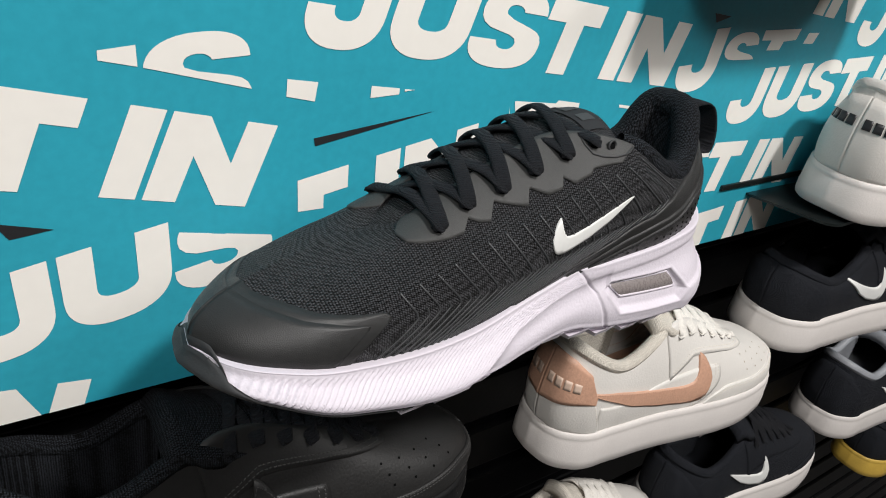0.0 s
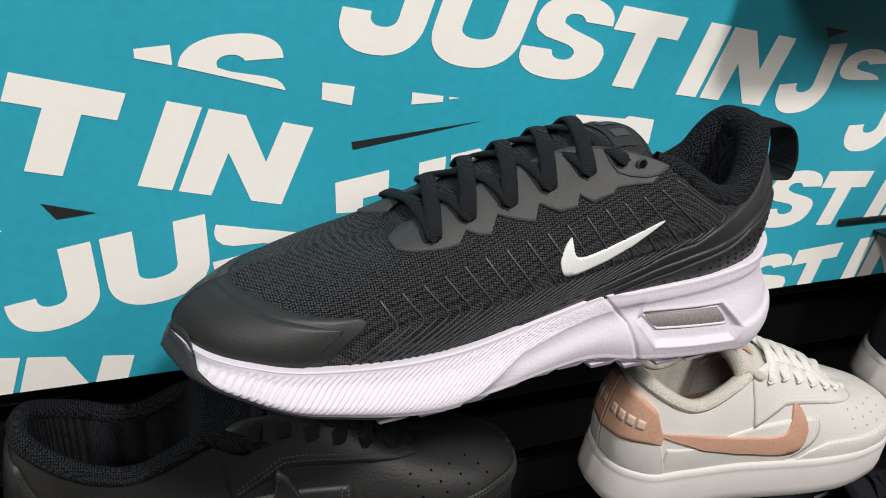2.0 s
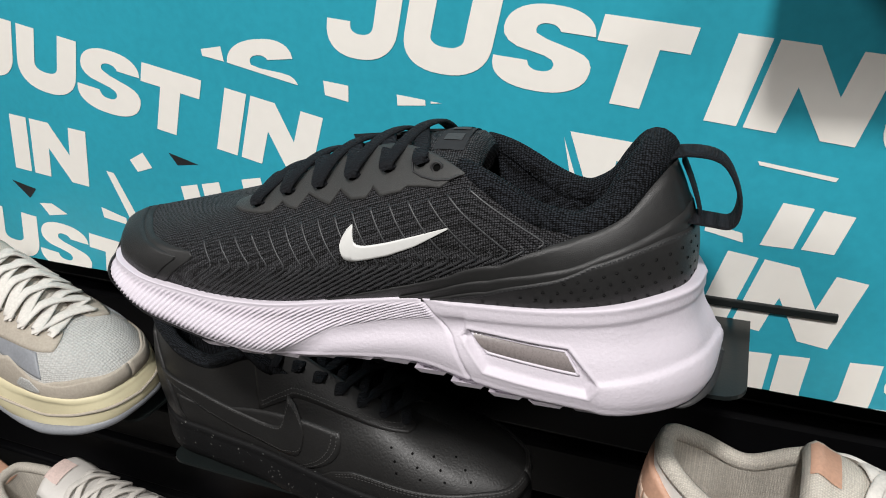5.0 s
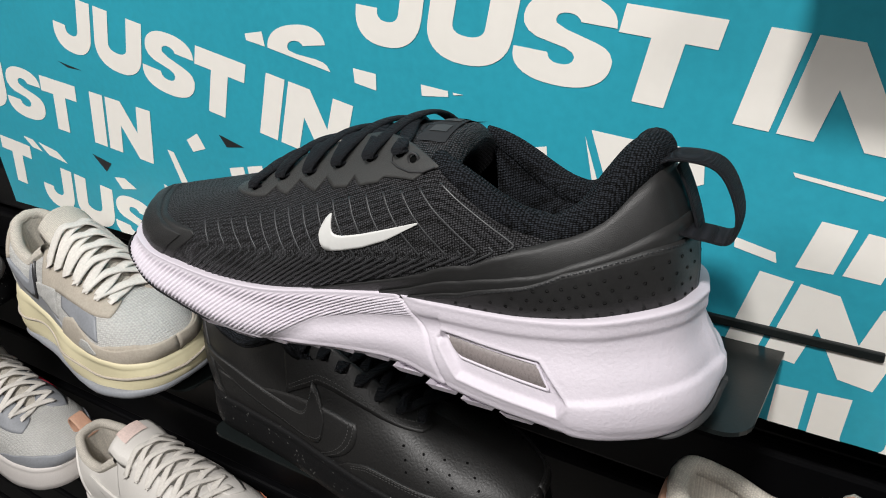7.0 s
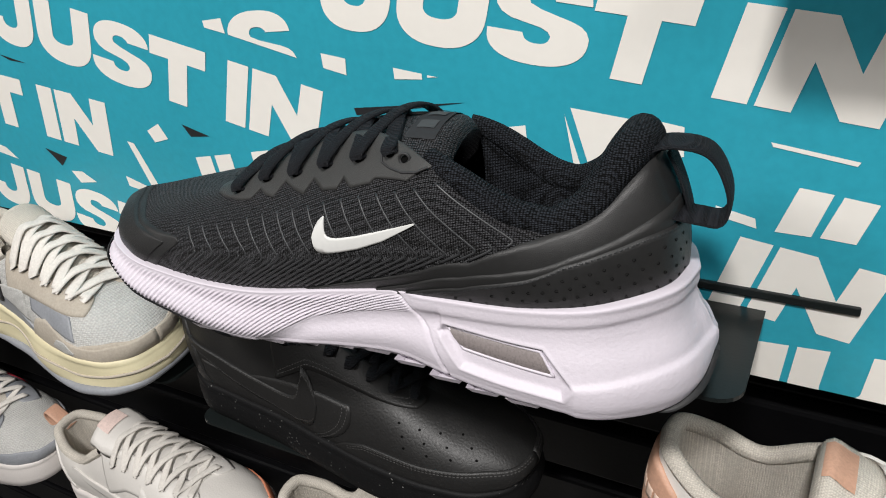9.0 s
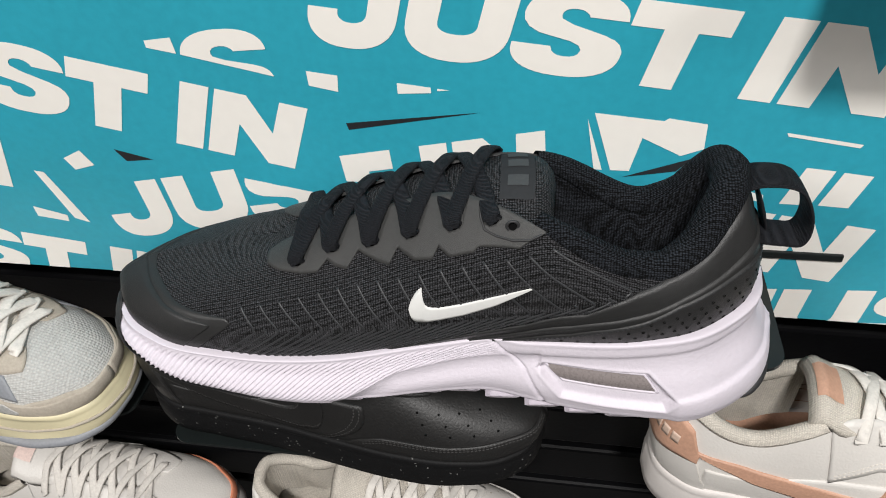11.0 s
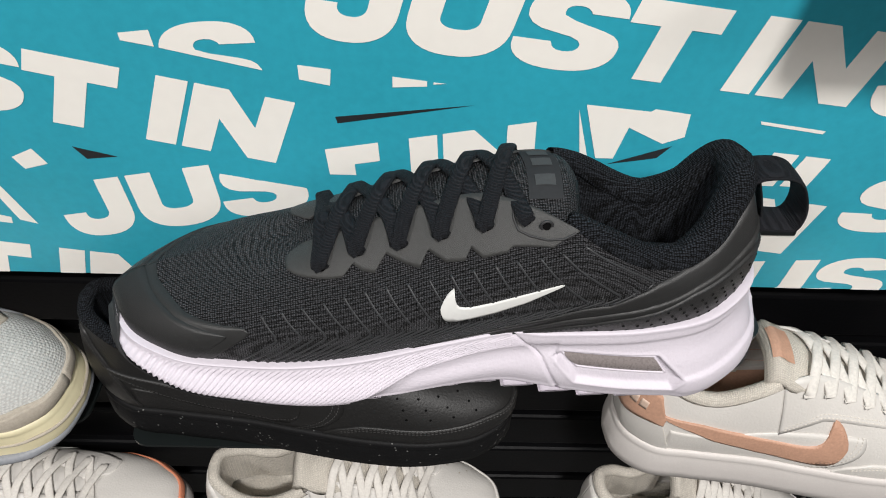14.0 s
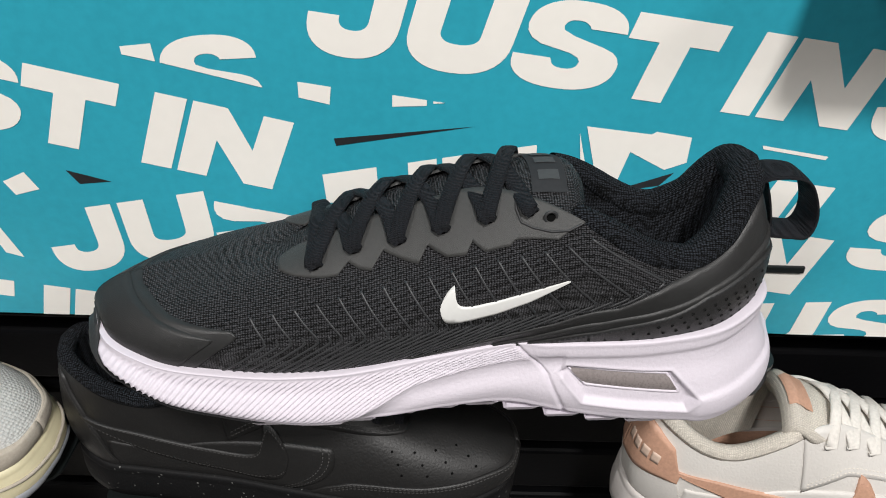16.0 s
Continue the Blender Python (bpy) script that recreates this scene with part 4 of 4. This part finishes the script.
        tick(la, tick_at[0] * k, z0 + .008 + rise * .6, tick_at[1] * k, tick_at[2], -.004 if tick_at[1] > .1 else 0, side, .0024 if runner else .0016, "side_logo", mark_mat, shoe)
        # flat dark dots on the vamp, painted for the shade in each perforation
        if perforated:
            for i in range(4):
                for j in range(3):
                    t, s = .78 + i * .045 + j * .006, .45 + j * .11
                    e, ne = la.at(t, s, side), la.normal(t, s, side)
                    a = np.cross(ne, [0, 0, 1.0])
                    a /= np.linalg.norm(a)
                    d = np.cross(a, ne)
                    ring = [e + ne * .0003 + .0008 * (a * math.cos(h) + d * math.sin(h)) for h in np.linspace(0, 6.283, 9)[:-1]]
                    mesh_ob("perforation_shade", ring, [list(range(8))], HOLE_SHADE if upper_mat is LEATHER_BLACK else SUEDE_SAND, shoe)
    tc = np.concatenate([np.linspace(.46, 0, 40), np.linspace(0, .46, 40)[1:]])
    sc = np.concatenate([np.ones(40), -np.ones(39)])
    top = la.at(tc, np.ones(len(tc)), sc)
    inw = (np.array([.066 * k, 0, 0]) - top) * [1, 1, 0]
    inw /= np.linalg.norm(inw, axis=1, keepdims=True)
    tube(top + inw * .003, .0048, "collar", line_mat, shoe, k=10)
    rows = []
    for q1, dn in ((0, 0), (.4, .02), (1, .045)):
        r = top + inw * .007 - [0, 0, dn]
        r[:, 2] = np.maximum(r[:, 2], z0 + .004)
        rows.append(r)
    v, f = grid(np.stack(rows, 1))
    mesh_ob("lining", v, f, line_mat, shoe)
    fb = la.at(tl, np.full(len(tl), .05), sd) * [1, .9, 1]
    v, f = grid(np.stack([fb, fb * [1, .02, 1]], 1), True)
    mesh_ob("footbed", v, f, bed_mat or line_mat, shoe)
    tx = np.linspace(0, 1, 24)
    ridge = spline(((0, .213, .034), (.3, .182, .051), (.55, .150, .063), (.8, .112, .076), (.95, .098, .080), (1, .094, .074)), tx) * [k, 1] + [0, z0]
    half = np.interp(tx, [0, .1, .5, .8, 1], [.010, .017, .021, .028, .024]) * k
    yy = np.linspace(-1, 1, 13)
    P = np.zeros((24, 13, 3))
    P[..., 0], P[..., 1] = ridge[:, :1], half[:, None] * yy
    P[..., 2] = ridge[:, 1:] - .009 * np.abs(yy) ** 2.2
    Q = P + [.004, 0, -.008]
    v1, f1 = grid(P)
    v2, f2 = grid(Q)
    n1 = len(v1)
    rim = list(range(13)) + [i * 13 + 12 for i in range(1, 24)] + [23 * 13 + i for i in range(11, -1, -1)] + [i * 13 for i in range(22, 0, -1)]
    f = f1 + [[i + n1 for i in q[::-1]] for q in f2] + [[rim[i], rim[(i + 1) % len(rim)], rim[(i + 1) % len(rim)] + n1, rim[i] + n1] for i in range(len(rim))]
    mesh_ob("tongue", np.vstack([v1, v2]), f, tab or line_mat, shoe)
    if tag_mat:
        v, f = grid(P[18:23, 3:10] + [0, 0, .0012])
        mesh_ob("tongue_label", v, f, tag_mat, shoe, "tan tongue label")
    if thread:
        for side in (1, -1):
            for off in (0, .03):
                tm = np.linspace(.64, .995, 70)
                stitching(la, tm, lerp(guard, tm) - .03 - off, side, .0012, thread, shoe)
                tm = np.linspace(.47, .90, 60)
                stitching(la, tm, np.interp(tm, [.46, .56, .74, .86, .92], [.40, .56, .60, .66, .86]) + stay + .03 + off, side, .0012, thread, shoe)
            tm = np.linspace(.01, .195, 40)
            stitching(la, tm, np.interp(tm, [0, .08, .13, .17, .20], [.92, .90, .72, .50, .12]) - .04, side, .0013, thread, shoe)
            x0, ln, hh = tick_at
            a = np.linspace(.02, .98, 60)
            for cv in (TICK_LOW, TICK_UP):
                zz = np.interp(a, *np.array(cv).T)
                mid = (np.interp(a, *np.array(TICK_LOW).T) + np.interp(a, *np.array(TICK_UP).T)) / 2
                zz = mid + (zz - mid) * .8
                t, q = la.find((x0 - a * ln) * k, z0 + .008 + zz * hh + a * (-.004 if ln > .1 else 0), side)
                stitching(la, t, q, side, .0016, mark_mat if mark_mat is TAN else thread, shoe)
    te = np.linspace(.88, .52, 7)
    for side in (1, -1):
        for i in range(6):
            a, na = la.at(te[i], .84 + stay * .4, side), la.normal(te[i], .84 + stay * .4, side)
            d, nd = la.at(te[i + 1], .84 + stay * .4, -side), la.normal(te[i + 1], .84 + stay * .4, -side)
            mm = (a + d) / 2
            o = np.argsort(ridge[:, 0])
            mm[2] = max(mm[2], np.interp(mm[0], ridge[o, 0], ridge[o, 1]) + (.004 if side > 0 else .0025))
            ribs = []
            for w in (.26, .74):
                r = a * (1 - w) + d * w
                r[2] = max(r[2], np.interp(r[0], ridge[o, 0], ridge[o, 1]) + (.0036 if side > 0 else .0022) - .0055 * (r[1] / .022) ** 2)
                ribs.append(r)
            path = smooth_path([a - na * .001, a + na * .0025, ribs[0], mm, ribs[1], d + nd * .0025, d - nd * .001], 26)
            nr = np.array([0, 0, 1.0]) + np.outer(np.linspace(1, 0, 26) ** 2, na) + np.outer(np.linspace(0, 1, 26) ** 2, nd)
            ribbon(path, nr / np.linalg.norm(nr, axis=1, keepdims=True), .0088 if runner else .0064, .0016, "lace", lace_mat, shoe)
    if loop_mat:
        path = smooth_path([(.020, 0, z0 + .050), (.010, 0, z0 + .060), (.000, 0, z0 + .068), (-.004, 0, z0 + .060), (.004, 0, z0 + .046)], 20)
        nr = path - np.array([.006, 0, z0 + .056])
        ribbon(path, nr / np.linalg.norm(nr, axis=1, keepdims=True), .015, .0015, "pull_tab", loop_mat, shoe, "tan heel tab")
    shoe.matrix_world = m
    return shoe


ROW2, ROW3, ROW4 = -0.25, -0.42, -0.59
court_shoe("court_shoe", pose(-0.156, -0.010, ROW2 + .012, 0, 0, -2.5), "black leather court shoe with black speckled sole", LEATHER_BLACK, SOLE_BLACK, KNIT_BLACK, LACE_BLACK, LEATHER_BLACK, collar=.017, length=.282, width=.89, low=.025, tick_at=(.150, .125, .040), thread=THREAD_BLACK, stay=.16)
court_shoe("court_shoe", pose(0.183, -0.03, ROW2, 0, 0, -2), "white leather court shoe with tan side mark and heel", LEATHER_WHITE, SOLE_WHITE, TEXTILE_CREAM, LACE_WHITE, TAN, heel_mat=TAN, tag_mat=TAN, mark_bars=TAN_PALE, collar=.012, tick_at=(.165, .134, .037), length=.247, thread=THREAD_CREAM, stay=.12, bed_mat=TAN)
court_shoe("sneaker", pose(-0.352, -0.026, ROW2 + .038, 0, 0, -4), "cream and grey runner with sand suede overlays", MESH_WHITE, SOLE_CREAM, TEXTILE_CREAM, LACE_WHITE, GREY_FILM, heel_mat=SUEDE_SAND, tip_mat=SUEDE_SAND, stay_mat=SUEDE_SAND, perforated=False, length=.203, width=1.18, rise=.018, runner=True, collar=-.012, tick_at=(.095, .06, .024))
court_shoe("court_shoe", pose(0.412, -0.055, -0.080), "white leather court shoe with black side mark on a shelf", LEATHER_WHITE, SOLE_WHITE, LEATHER_WHITE, LACE_WHITE, PRINT_BLACK, mark_bars=PRINT_BLACK, collar=.010, tick_at=(.140, .116, .042))
court_shoe("skate_shoe", pose(0.425, -0.035, ROW2 + .034), "black canvas skate shoe with white sole and mark", CANVAS_BLACK, SOLE_WHITE, CANVAS_BLACK, LACE_BLACK, MARK_WHITE, perforated=False, collar=-.012, tick_at=(.128, .055, .030))
court_shoe("skate_shoe", pose(0.385, -0.03, ROW3 - .015), "black canvas skate shoe with white sole on the lower row", CANVAS_BLACK, SOLE_WHITE, CANVAS_BLACK, LACE_BLACK, MARK_WHITE, perforated=False, length=.26, tick_at=(.150, .065, .030))
court_shoe("skate_shoe", pose(0.67, -0.03, ROW3), "black skate shoe with grey collar and white sole", CANVAS_BLACK, SOLE_WHITE, GREY_FILM, LACE_BLACK, MARK_WHITE, perforated=False, tick_at=(.128, .055, .030), collar=.01)
court_shoe("skate_shoe", pose(0.90, -0.03, ROW4), "black skate shoe with yellow gum sole", CANVAS_BLACK, GUM, CANVAS_BLACK, LACE_BLACK, MARK_WHITE, perforated=False, tick_at=(.128, .055, .030))
court_shoe("sneaker", pose(-0.392, -0.02, ROW3 - .036, 0, -5, 0), "white sneaker with terracotta toe and tan heel tab", LEATHER_WHITE, SOLE_WHITE, TEXTILE_CREAM, LACE_WHITE, LEATHER_WHITE, tip_mat=ORANGE, tab=LEATHER_WHITE, tag_mat=PINKISH, perforated=False, length=.262, loop_mat=TAN)
court_shoe("sneaker", pose(-0.115, -0.02, ROW3 - .007), "white leather sneaker with cream lining", LEATHER_WHITE, SOLE_WHITE, TEXTILE_CREAM, LACE_WHITE, LEATHER_WHITE, length=.245)
court_shoe("sneaker", pose(0.195, -0.02, ROW3 - .025), "white leather sneaker with pale lining below the others", LEATHER_WHITE, SOLE_WHITE, TEXTILE_CREAM, LACE_WHITE, LEATHER_WHITE, length=.20)
court_shoe("sneaker", pose(-0.635, -0.03, ROW3 - .004), "grey and white runner with red details", MESH_WHITE, SOLE_WHITE, TEXTILE_CREAM, LACE_WHITE, RED, tip_mat=GREY_FILM, tag_mat=RED, stay_mat=GREY_FILM, perforated=False, rise=.01, length=.25)
court_shoe("sneaker", pose(-0.745, -0.03, ROW2), "white mesh sneaker at the end of the row", MESH_WHITE, SOLE_BLACK, TEXTILE_CREAM, LACE_WHITE, GREY_FILM, perforated=False)
for x0, z0 in ((-.33, ROW2 + .038), (-.13, ROW2 + .012), (.22, ROW2), (.53, ROW2 + .034), (-.71, ROW2), (-.37, ROW3 - .034), (-.09, ROW3 - .007), (.22, ROW3 - .025), (.45, ROW3 - .015), (.71, ROW3), (-.60, ROW3 - .004), (.93, ROW4)):
    shelf(x0, x0 + .18, z0 - 0.0075, 0.055, slot=False)
shelf(.407, .607, -0.0895)
# Unseen shelf, added higher up to cast the shadow on the panel's top right.
shelf(.222, .452, 0.103)
